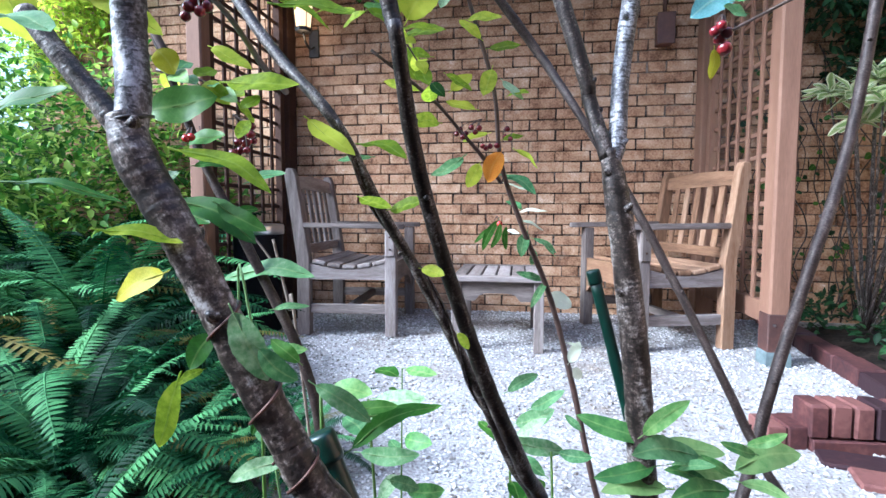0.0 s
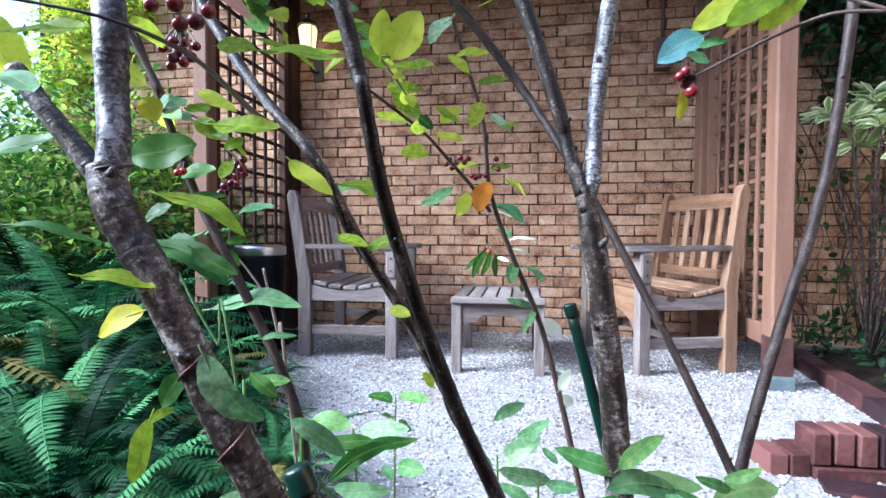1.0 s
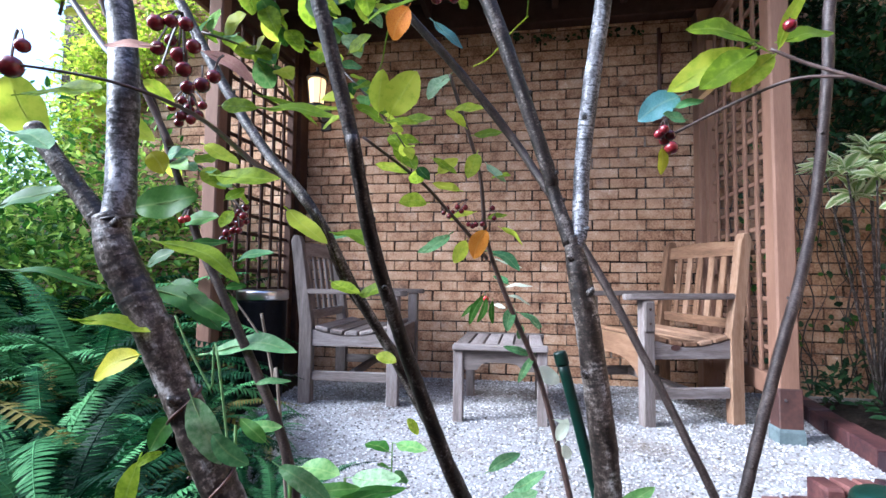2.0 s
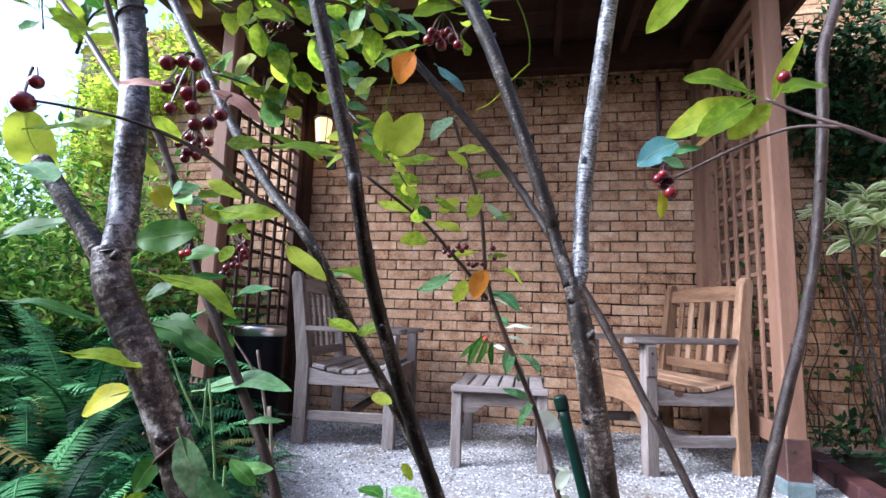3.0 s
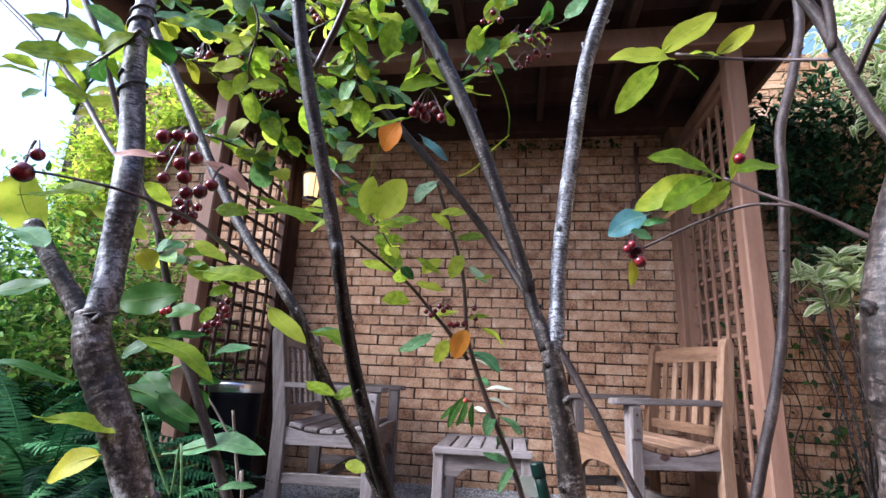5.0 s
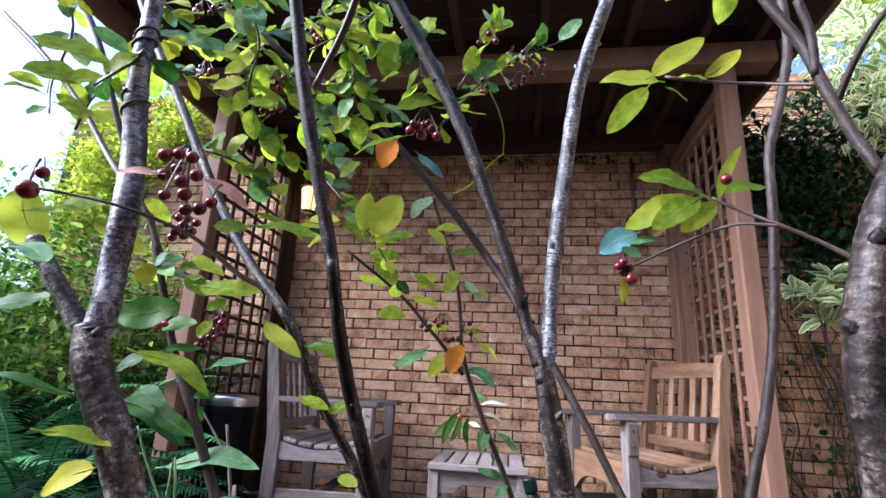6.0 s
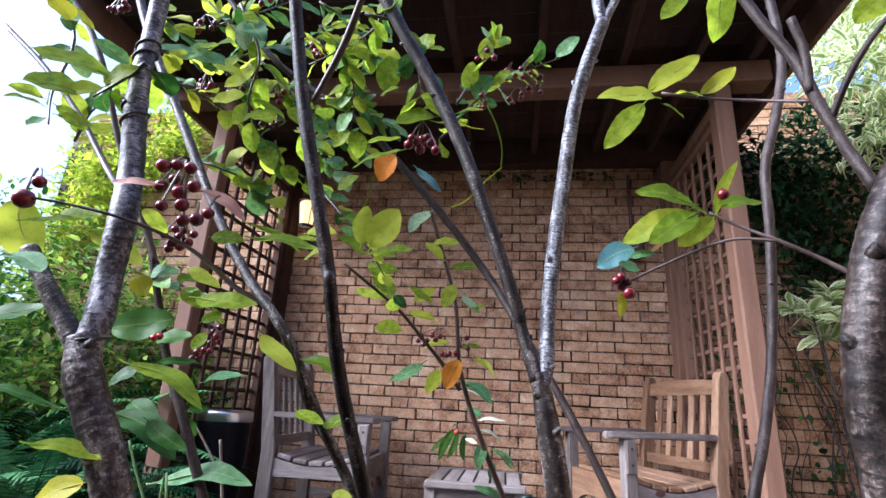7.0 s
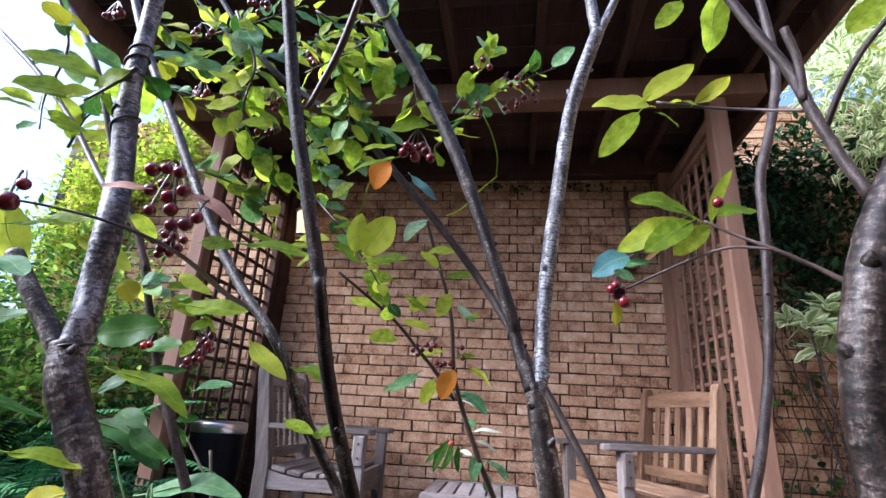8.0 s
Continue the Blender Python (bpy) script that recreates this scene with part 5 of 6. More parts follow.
spray('slant', [(0.194,0.304,0.975), (0.251,0.322,0.948), (0.297,0.341,0.914), (0.336,0.36,0.874)], 10, 0.026)
spray('cross', [(0.311,0.355,0.992), (0.372,0.362,0.94), (0.424,0.363,0.903)], 8, 0.027)
spray('cross', [(0.39,0.258,0.993), (0.41,0.278,0.974), (0.419,0.3,0.942), (0.414,0.315,0.897)], 8, 0.022)
spray('cross', [(0.449,0.225,0.973), (0.48,0.232,0.964), (0.496,0.246,0.931), (0.502,0.259,0.897)], 5, 0.027)
spray('slant', [(0.336,0.207,0.976), (0.353,0.225,0.933), (0.343,0.238,0.888), (0.364,0.256,0.845)], 8, 0.024)
spray('cross', [(0.509,0.319,0.896), (0.547,0.327,0.949), (0.583,0.339,0.985), (0.634,0.339,1.005)], 8, 0.025)
spray('cross', [(0.524,0.325,0.941), (0.552,0.329,1), (0.564,0.323,1.022)], 4, 0.024)
spray('dark', [(0.463,0.251,1.046), (0.447,0.266,0.997), (0.413,0.269,0.973), (0.38,0.269,0.955)], 9, 0.021)
spray('slant', [(0.152,0.415,1.149), (0.21,0.417,1.168), (0.284,0.418,1.196)], 8, 0.028)
spray('left', [(0.239,0.13,0.93), (0.265,0.132,0.877), (0.265,0.129,0.83), (0.279,0.122,0.799)], 6, 0.018)
spray('left', [(0.384,0.076,0.806), (0.37,0.078,0.797), (0.355,0.078,0.787)], 3, 0.028)
spray('slant', [(0.24,0.208,0.931), (0.261,0.251,0.959), (0.287,0.302,0.963), (0.318,0.319,0.929)], 9, 0.025)
spray('thin', [(0.322,0.43,0.908), (0.385,0.403,0.843), (0.425,0.403,0.795), (0.46,0.415,0.739)], 8, 0.025)
spray('slant', [(0.247,0.276,0.736), (0.283,0.284,0.728), (0.314,0.295,0.71)], 5, 0.022)
spray('cross', [(0.366,0.388,1.032), (0.419,0.407,1.061), (0.475,0.422,1.098)], 9, 0.024)
spray('dark', [(0.309,0.402,0.966), (0.338,0.418,0.934), (0.367,0.431,0.908)], 6, 0.030)


def tie(name, key, centre, axis, radius, mat, turns=1.0, wire=0.0007, label=""):
    """A wire or cord wound round a stem at centre."""
    sh = shrub_thing(key)
    z = Vector(axis).normalized()
    x = z.orthogonal().normalized()
    y = z.cross(x)
    bm = bmesh.new()
    pts = []
    n = int(20 * turns)
    for k in range(n + 1):
        a = 2 * math.pi * turns * k / n
        p = Vector(centre) + (x * math.cos(a) + y * math.sin(a)) * radius * (1 + 0.03 * math.sin(3 * a)) + z * (radius * 1.5 * (k / n - 0.5) * turns + radius * 0.12 * math.cos(a))
        pts.append((*p, wire))
    tube(bm, pts, 6, 2)
    bmesh.ops.transform(bm, matrix=sh.matrix_world.inverted(), verts=bm.verts)
    part(name, bm, mat, sh, label, smooth=True)


def on_stem(nm, f):
    """Place, direction and radius a share f along a stem."""
    p = smooth_path(STEMS[nm], 8)
    i = min(int(f * (len(p) - 1)), len(p) - 2)
    return p[i][:3], Vector(p[i + 1][:3]) - Vector(p[i][:3]), p[i][3]


for nm, key, f, turns, mat, lab in (("trunk_a", "left", 0.60, 1.0, M_WIRE, "rusty wire tie"), ("trunk_a", "left", 0.76, 1.1, M_WIRE, "rusty wire tie"), ("trunk_a", "left", 0.96, 1.0, M_WIRE, "rusty wire tie"),
                                    ("trunk_a_up", "left", 0.06, 1.3, M_WIRE_BLACK, "dark cord tie"), ("trunk_a_up", "left", 0.62, 1.6, M_WIRE_BLACK, "dark cord tie"), ("trunk_a_up", "left", 0.8, 2.0, M_WIRE_BLACK, "dark cord tie")):
    c, ax, rad = on_stem(nm, f)
    tie("tie", key, c, ax, rad * 1.12, mat, turns, label=lab)

# vine that climbs the slanting stem
fine = smooth_path(STEMS["stem_c"], 10)
bm = bmesh.new()
pts = []
for i in range(int(len(fine) * 0.5), int(len(fine) * 0.93)):
    d = (Vector(fine[i + 1][:3]) - Vector(fine[i][:3])).normalized()
    u = d.orthogonal().normalized()
    v = d.cross(u)
    a = i * 0.22
    pts.append((*(Vector(fine[i][:3]) + (u * math.cos(a) + v * math.sin(a)) * fine[i][3] * 1.25), 0.0013))
tube(bm, pts, 6, 2, laid=True)
sh = shrub_thing("slant")
bmesh.ops.transform(bm, matrix=sh.matrix_world.inverted(), verts=bm.verts)
part("climbing_vine", bm, M_BARK, sh, smooth=True)

# bark nodes and spurs on the stems
r = random.Random(8)
for nm, key, many in (("stem_d", "dark", 9), ("stem_e_dark", "pale", 7), ("stem_e_pale", "pale", 5), ("stem_g", "bent", 9), ("trunk_a", "left", 7), ("stem_e_base", "pale", 4), ("stem_f", "cross", 8), ("stem_c", "slant", 7), ("trunk_j", "right", 5)):
    sh = shrub_thing(key)
    fine = smooth_path(STEMS[nm], 8)
    mat = shrub_of[nm][1].data.materials[0]
    for k in range(many):
        i = int((k + r.random() * 0.8) / many * (len(fine) - 2))
        d = (Vector(fine[i + 1][:3]) - Vector(fine[i][:3])).normalized()
        u = d.orthogonal().normalized()
        u.rotate(Matrix.Rotation(r.uniform(0, 6.28), 3, d))
        c = Vector(fine[i][:3])
        rad = fine[i][3]
        bm = bmesh.new()
        tube(bm, [(*(c + u * rad * 0.55), rad * 0.55), (*(c + u * rad * 1.0 - d * rad * 0.1), rad * 0.36), (*(c + u * rad * 1.28 - d * rad * 0.35), rad * 0.14)], 8, 3, 0.15, k, laid=True)
        bmesh.ops.transform(bm, matrix=sh.matrix_world.inverted(), verts=bm.verts)
        part("bud_scar", bm, mat, sh, smooth=True)


# ---- garden stakes ----
def stake(top, foot, r):
    top, foot = Vector(top), Vector(foot)
    s = thing("garden_stake", Matrix.Translation(foot), "green plastic-coated garden stake with a rounded cap", "stake", "plant stakes")
    d = (top - foot).normalized()
    bm = bmesh.new()
    pts = []
    n = 60
    for k in range(n + 1):
        q = (top - foot) * k / n - d * 0.006
        pts.append((*q, r * (1.0 if k % 6 else 1.05)))
    tube(bm, pts, 14, 1)
    part("rod", bm, M_STAKE, s, smooth=True)
    bm = bmesh.new()
    t = top - foot
    tube(bm, [(*(t - d * r * 2.4), r * 1.22), (*(t - d * r * 1.2), r * 1.24), (*(t - d * r * 0.2), r * 1.2), (*(t + d * r * 0.12), r * 0.95), (*(t + d * r * 0.2), r * 0.4)], 18, 3)
    part("cap", bm, M_STAKE, s, "rounded green end cap", smooth=True)


stake((0.596,0.25,0.579), (0.748,0.228,-0.01), 0.0039)
stake((0.439,0.153,0.495), (0.649,0.154,-0.007), 0.0066)
stake((0.6364, -0.0185, 0.5934), (0.666, 0.002, -0.01), 0.004)


def rod(name, mat, label, category, pts, side=()):
    b = Vector(pts[-1][:3])
    o = thing(name, Matrix.Translation(b), label, category)
    bm = bmesh.new()
    tube(bm, [(x - b.x, y - b.y, z - b.z, r) for x, y, z, r in pts], 8, 6, 0.15)
    part('stem', bm, mat, o, smooth=True)
    for limb in side:
        bm = bmesh.new()
        tube(bm, [(x - b.x, y - b.y, z - b.z, r) for x, y, z, r in limb], 6, 4, 0.15)
        part('side_twig', bm, mat, o, smooth=True)


rod('dry_stick', M_CUT, 'thin pale dry stick standing in the soil', 'stick', [(0.307,0.352,0.593,0.0014),(0.315,0.353,0.556,0.0014),(0.323,0.353,0.523,0.0016),(0.33,0.353,0.495,0.0016),(0.385,0.354,-0.011,0.0016)], [[(0.281,0.348,0.604,0.0008), (0.292,0.35,0.59,0.001), (0.304,0.351,0.574,0.0011), (0.3165,0.353,0.553,0.0013)]])
rod('green_shoot', M_LEAF_PALE, 'slender pale green leafless shoot', 'shoot', [(0.361,0.159,0.605,0.0006),(0.371,0.16,0.585,0.0007),(0.385,0.162,0.561,0.0007),(0.395,0.163,0.543,0.0008),(0.474,0.167,-0.013,0.0008)])
rod('vine_tendril', M_LEAF, 'thin yellow-green vine tendril hanging free', 'vine', [(0.558,0.301,0.923,0.0007),(0.568,0.31,0.903,0.0007),(0.573,0.317,0.882,0.0007),(0.572,0.323,0.865,0.0007)])
rod('vine_tendril', M_LEAF, 'thin yellow-green vine tendril hanging free', 'vine', [(0.454,0.29,0.848,0.0007),(0.449,0.295,0.832,0.0007),(0.445,0.299,0.819,0.0007),(0.434,0.303,0.802,0.0005)])
rod('vine_tendril', M_LEAF, 'thin yellow-green vine tendril hanging free', 'vine', [(0.573,0.323,0.865,0.0007),(0.557,0.325,0.851,0.0007),(0.538,0.329,0.832,0.0006),(0.523,0.33,0.825,0.0006)])

# ---- bin, lantern, electric box ----
bx, by = -0.85, 2.36
bz = ground_z(bx)
trash = thing("litter_bin", pose(bx, by, bz) @ Matrix.Diagonal((0.87, 0.87, 1.04, 1)), "black round litter bin with a polished steel rim", "bin")
bm = bmesh.new()
lathe(bm, [(0.125, 0.0), (0.13, 0.01), (0.145, 0.48), (0.145, 0.5)], 40)
part("body", bm, M_BIN, trash, smooth=True)
bm = bmesh.new()
lathe(bm, [(0.146, 0.495), (0.153, 0.5), (0.153, 0.535), (0.148, 0.545), (0.12, 0.548), (0.1, 0.53), (0.1, 0.50)], 40)
part("rim", bm, M_STEEL, trash, "polished steel rim", smooth=True)

lx, lz = -0.838, 1.845
lan = thing("wall_lantern", pose(lx, 2.93, lz), "lit wall lantern with black iron bracket and frosted glass", "lantern")
bm = bmesh.new()
lathe(bm, [(0.045, -0.07), (0.062, 0.08), (0.05, 0.1)], 8)
part("glass", bm, M_LANTERN, lan, "glowing frosted glass")
bm = bmesh.new()
lathe(bm, [(0.05, -0.09), (0.056, -0.07), (0.02, -0.068)], 8)
part("base_ring", bm, M_IRON, lan)
bm = bmesh.new()
lathe(bm, [(0.075, 0.1), (0.05, 0.13), (0.012, 0.15), (0.01, 0.18)], 8)
part("cap", bm, M_IRON, lan)
for k in range(4):
    a = math.pi / 4 + k * math.pi / 2
    bm = bmesh.new()
    tube(bm, [(0.05 * math.cos(a), 0.05 * math.sin(a), -0.07, 0.003), (0.068 * math.cos(a), 0.068 * math.sin(a), 0.1, 0.003)], 5, 1)
    part("cage_bar", bm, M_IRON, lan)
bm = bmesh.new()
tube(bm, [(0, 0.16, -0.13, 0.008), (0.0, 0.10, -0.16, 0.008), (0, 0.03, -0.14, 0.008), (0, 0.0, -0.085, 0.008)], 8, 6)
part("scroll_bracket", bm, M_IRON, lan, smooth=True)
bm = bmesh.new()
box(bm, (-0.035, 0.155, -0.2), (0.035, 0.168, -0.02), 0.004)
part("wall_plate", bm, M_IRON, lan)
lamp_data = bpy.data.lights.new("lantern_bulb", "POINT")
lamp_data.energy, lamp_data.color, lamp_data.shadow_soft_size = 0.1, (1.0, 0.6, 0.28), 0.03
new("lantern_bulb", lamp_data).location = (lx, 2.93, lz - 0.13)

eb = thing("electric_box", pose(1.33, WALL_Y - 0.004, 1.69), "brown painted electric box with conduit on the brick wall", "electric box")
one_box("box_body", (-0.045, -0.075, -0.085), (0.045, 0, 0.085), M_BOX, eb, 0.006)
one_box("box_cover", (-0.05, -0.083, -0.09), (0.05, -0.0752, 0.09), M_BOX, eb, 0.004)
bm = bmesh.new()
tube(bm, [(0.0, -0.03, 0.08, 0.012), (0.0, -0.03, 0.5, 0.012)], 10, 4)
part("conduit", bm, M_BOX, eb, smooth=True)

# ---- brick edging, low brick corner ----
def brick_data(name, size, seed, mat):
    bm = bmesh.new()
    box(bm, (-size[0] / 2, -size[1] / 2, 0), (size[0] / 2, size[1] / 2, size[2]), 0.005)
    r = random.Random(seed)
    for v in bm.verts:
        v.co += Vector((r.uniform(-1, 1), r.uniform(-1, 1), r.uniform(-1, 1))) * 0.0018
    me = bpy.data.meshes.new(name)
    bm.to_mesh(me)
    bm.free()
    me.materials.append(mat)
    return me


EDGE = [brick_data("edge_brick", (0.095, 0.195, 0.075), k, M_BRICK_RED) for k in range(4)]
ROWLOCK = [brick_data("rowlock_brick", (0.047, 0.09, 0.088), k + 9, M_BRICK_RED) for k in range(4)]
FLATS = [brick_data("flat_brick", (0.195, 0.095, 0.055), k + 19, M_BRICK_RED) for k in range(4)]
kerb = thing("brick_edging", pose(1.93, 2.3, 0.03), "red brick edging between gravel and planting bed", "edging")
a, b = Vector((1.87, 3.05, 0)), Vector((1.69, 1.5, 0))
n = 8
for k in range(n):
    p = a.lerp(b, (k + 0.5) / n)
    ob = new("brick", EDGE[k % 4])
    ob.parent = kerb
    ob.matrix_basis = kerb.matrix_world.inverted() @ pose(p.x + 0.05, p.y, ground_z(p.x) - 0.015 + 0.003 * (k % 3), 0, 0, -8 + (k % 3 - 1))
low = thing("low_brick_wall", pose(1.6, 1.35, 0.02), "low red brick corner with a course of bricks on edge", "brick wall")
inv = low.matrix_world.inverted()
turn = 3
for k in range(13):
    ob = new("brick", ROWLOCK[k % 4])
    ob.parent = low
    ob.matrix_basis = inv @ pose(1.31 + k * 0.054, 1.355 + k * 0.002, 0.036 + 0.002 * (k % 2), 0, 0, turn + (k % 3 - 1))
for k in range(4):
    ob = new("brick", FLATS[k % 4])
    ob.parent = low
    ob.matrix_basis = inv @ pose(1.39 + k * 0.2, 1.357 + k * 0.011, -0.021, 0, 0, turn)
    ob = new("brick", FLATS[(k + 1) % 4])
    ob.parent = low
    ob.matrix_basis = inv @ pose(1.39 + k * 0.2, 1.455 + k * 0.011, -0.021, 0, 0, turn)
for k in range(2):
    ob = new("brick", EDGE[k % 4])
    ob.parent = low
    ob.matrix_basis = inv @ pose(1.262 - k * 0.052, 1.365, -0.012 - 0.002 * k, 0, 0, turn + 4) @ Matrix.Diagonal((0.5, 0.5, 0.95, 1))
step = thing("brick_paving", pose(1.4, 1.2, 0.02), "row of red paving bricks set flush in the gravel", "paving")
for k in range(7):
    ob = new("brick", FLATS[k % 4])
    ob.parent = step
    ob.matrix_basis = step.matrix_world.inverted() @ pose(1.385 + 0.025 * k, 1.25 - k * 0.103, -0.043 + 0.002 * (k % 2), 0, 0, -14)


# ---- planting beds ----
def bed(name, ring, height, label):
    """A mound of dark soil within a ring of (x, y) places."""
    bm = bmesh.new()
    cx = sum(p[0] for p in ring) / len(ring)
    cy = sum(p[1] for p in ring) / len(ring)
    last = None
    levels = []
    for k in range(9):
        s = 1 - k / 8
        lv = []
        for i, (x, y) in enumerate(ring):
            px, py = cx + (x - cx) * s, cy + (y - cy) * s
            lv.append(bm.verts.new((px, py, ground_z(px) - 0.02 + height * (1 - s ** 3) ** 0.5 + 0.02 * noise.noise(Vector((px * 5, py * 5, 2))))))
        levels.append(lv)
    m = len(ring)
    for a, b in zip(levels, levels[1:]):
        for i in range(m):
            bm.faces.new((a[i], a[(i + 1) % m], b[(i + 1) % m], b[i]))
    return tagged(part(name, bm, M_SOIL, smooth=True), label, "soil", kind="structure")


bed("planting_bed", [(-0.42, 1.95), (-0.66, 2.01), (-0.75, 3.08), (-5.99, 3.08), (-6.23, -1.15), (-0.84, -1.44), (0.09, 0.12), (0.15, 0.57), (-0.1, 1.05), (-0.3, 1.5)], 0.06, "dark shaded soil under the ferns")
# Out of view: this dark bed is added to cut bounce off pale gravel.
bed("planting_bed", [(-6.22, -1.05), (-0.78, -1.34), (0.04, 0.14), (0.13, 0.64), (0.58, 0.71), (0.97, 0.57), (2.15, 0.21), (3.85, 0.1), (3.85, -1.65), (-6.4, -1.65)], 0.04, "unseen dark soil added under the berry shrub")
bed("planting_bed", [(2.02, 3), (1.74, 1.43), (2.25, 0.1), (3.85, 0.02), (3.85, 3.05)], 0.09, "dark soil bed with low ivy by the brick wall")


# ---- ferns ----
def frond_mesh(name, mat, pairs, seed, curl):
    """A fern frond 1 long: arching rachis with pinnae in pairs, each a tapering, slightly cupped blade."""
    r = random.Random(seed)
    bm = bmesh.new()
    path = []
    for i in range(25):
        u = i / 24
        path.append(Vector((u * (1 - 0.12 * curl * u), 0.03 * math.sin(3 * u + seed), 0.55 * u - curl * 0.85 * u * u)))
    tube(bm, [(*p, 0.006 * (1 - 0.8 * i / 24)) for i, p in enumerate(path)], 4, 1)
    for k in range(pairs):
        u = 0.10 + 0.9 * k / pairs
        f = u * 24
        i = min(int(f), 23)
        c = path[i].lerp(path[i + 1], f - i)
        d = (path[i + 1] - path[i]).normalized()
        side = Vector((0, 1, 0))
        up = side.cross(d) * -1
        ln = 0.082 * math.sin(math.pi * (0.12 + 0.88 * u) ** 0.75) ** 0.7 * r.uniform(0.85, 1.1) + 0.004
        w = 0.9 / pairs * 0.36
        for s in (-1, 1):
            ax = (side * s + d * 0.22 + up * r.uniform(-0.25, 0.12)).normalized()
            cross = (d - ax * d.dot(ax)).normalized()
            lift = up * 0.2 * w
            rows = ((0.02, 0.85), (0.25, 1.0), (0.55, 0.85), (0.82, 0.5), (1.0, 0.05))
            prev = None
            for q, ww in rows:
                mid = c + ax * ln * q - up * 0.25 * ln * q * q
                tri = (bm.verts.new(mid - cross * w * ww + lift), bm.verts.new(mid), bm.verts.new(mid + cross * w * ww + lift))
                if prev:
                    bm.faces.new((prev[0], tri[0], tri[1], prev[1]))
                    bm.faces.new((prev[1], tri[1], tri[2], prev[2]))
                prev = tri
    me = bpy.data.meshes.new(name)
    bm.to_mesh(me)
    bm.free()
    me.materials.append(mat)
    flat(me)
    return me


FRONDS = [frond_mesh("frond_blade", M_FERN, 46, k, 0.65 + 0.22 * k) for k in range(4)]
FRONDS_OLD = [frond_mesh("frond_blade_old", M_FERN_OLD, 40, 9, 1.2)]


def fern(x, y, size, many, seed):
    r = random.Random(seed)
    f = thing("fern", pose(x, y, ground_z(x) + 0.03), "lush green sword fern with arching fronds", "fern", "ferns in the bed")
    many = int(many * 2.3)
    for k in range(many):
        az = 360 * k / many * 3 + r.uniform(-20, 20)
        s = size * r.uniform(0.5, 0.95)
        ob = new("frond", r.choice(FRONDS) if r.random() > 0.06 else FRONDS_OLD[0])
        ob.parent = f
        ob.matrix_basis = pose(0.02 * math.cos(radians(az)), 0.02 * math.sin(radians(az)), r.uniform(0, 0.05), r.uniform(-20, 20), r.uniform(-48, 2), az) @ Matrix.Scale(s, 4)


for k, (x, y, size, many) in enumerate(((-0.72, 1.06, 0.78, 26), (-0.37, 0.76, 0.62, 26), (-1.03, 1.53, 0.95, 26), (-1.4, 1.1, 0.95, 24), (-0.11, 0.45, 0.46, 22), (-0.36, 1.19, 0.42, 22), (-0.2, 1.2, 0.24, 14), (-0.38, 1.55, 0.26, 14), (-0.08, 0.98, 0.26, 12), (-0.66, 1.55, 0.45, 22),
                                     (-1.51, 1.85, 1.05, 24), (-0.75, 0.51, 0.7, 22), (-1.98, 1.53, 1.1, 22), (-1.12, 0.68, 0.6, 18), (-1.32, 2.05, 0.8, 22), (-1.73, 2.42, 1.1, 22), (-0.16, 0.83, 0.36, 16), (-0.44, 0.25, 0.42, 16), (-0.72, 1.9, 0.25, 12), (-0, 0.97, 0.3, 14), (-2.41, 1.9, 1.15, 22), (-1.84, 1.32, 1.05, 22), (-2.69, 1.36, 1.15, 20), (-1.43, 1.55, 1.0, 22), (-2.05, 2.13, 1.3, 24), (-1.59, 2.21, 1.25, 22))):
    fern(x, y, size, many, k)


# ---- leafy masses ----
def leaf_cloud(name, blobs, count, size, mat, label, category, seed, width=0.5, out=0.6):
    """Many small curved leaves spread through uneven clumps. blobs: (x, y, z, radius)."""
    r = random.Random(seed)
    vs, fs = [], []
    total = sum(b[3] ** 2 for b in blobs)
    for x, y, z, rad in blobs:
        for k in range(int(count * rad * rad / total)):
            d = Vector((r.gauss(0, 1), r.gauss(0, 1), r.gauss(0, 1))).normalized()
            q = r.random() ** 0.45
            lumpy = 1 + 0.45 * noise.noise(d * 2.2 + Vector((x, y, z)))
            c = Vector((x, y, z)) + d * rad * q * lumpy
            ax = (d * out + Vector((r.gauss(0, 1), r.gauss(0, 1), r.gauss(0, 0.7))) * 0.6).normalized()
            up = Vector((r.gauss(0, 0.4), -0.4 + r.gauss(0, 0.4), 1))
            sd = ax.cross(up)
            if sd.length < 1e-3:
                continue
            sd.normalize()
            nn = sd.cross(ax)
            s = size * r.uniform(0.6, 1.3)
            w = s * width / 2
            i = len(vs)
            for u, ww, h in ((0, 0.12, 0), (0.3, 0.95, 0.05), (0.65, 0.8, 0.03), (1, 0.04, -0.1)):
                m = c + ax * s * u + nn * s * h
                vs += [tuple(m - sd * w * ww + nn * w * 0.3), tuple(m), tuple(m + sd * w * ww + nn * w * 0.3)]
            for q2 in range(3):
                o = i + q2 * 3
                fs += [(o, o + 3, o + 4, o + 1), (o + 1, o + 4, o + 5, o + 2)]
    me = bpy.data.meshes.new(name)
    me.from_pydata(vs, [], fs)
    uv = me.uv_layers.new(name="UVMap")
    side = np.array([(-1.0, 0.0, 1.0)[v.vertex_index % 3] for v in me.loops])
    uv.data.foreach_set("uv", np.stack([side, np.zeros_like(side)], 1).ravel())
    me.materials.append(mat)
    flat(me)
    return tagged(new(name, me), label, category, kind="stuff")


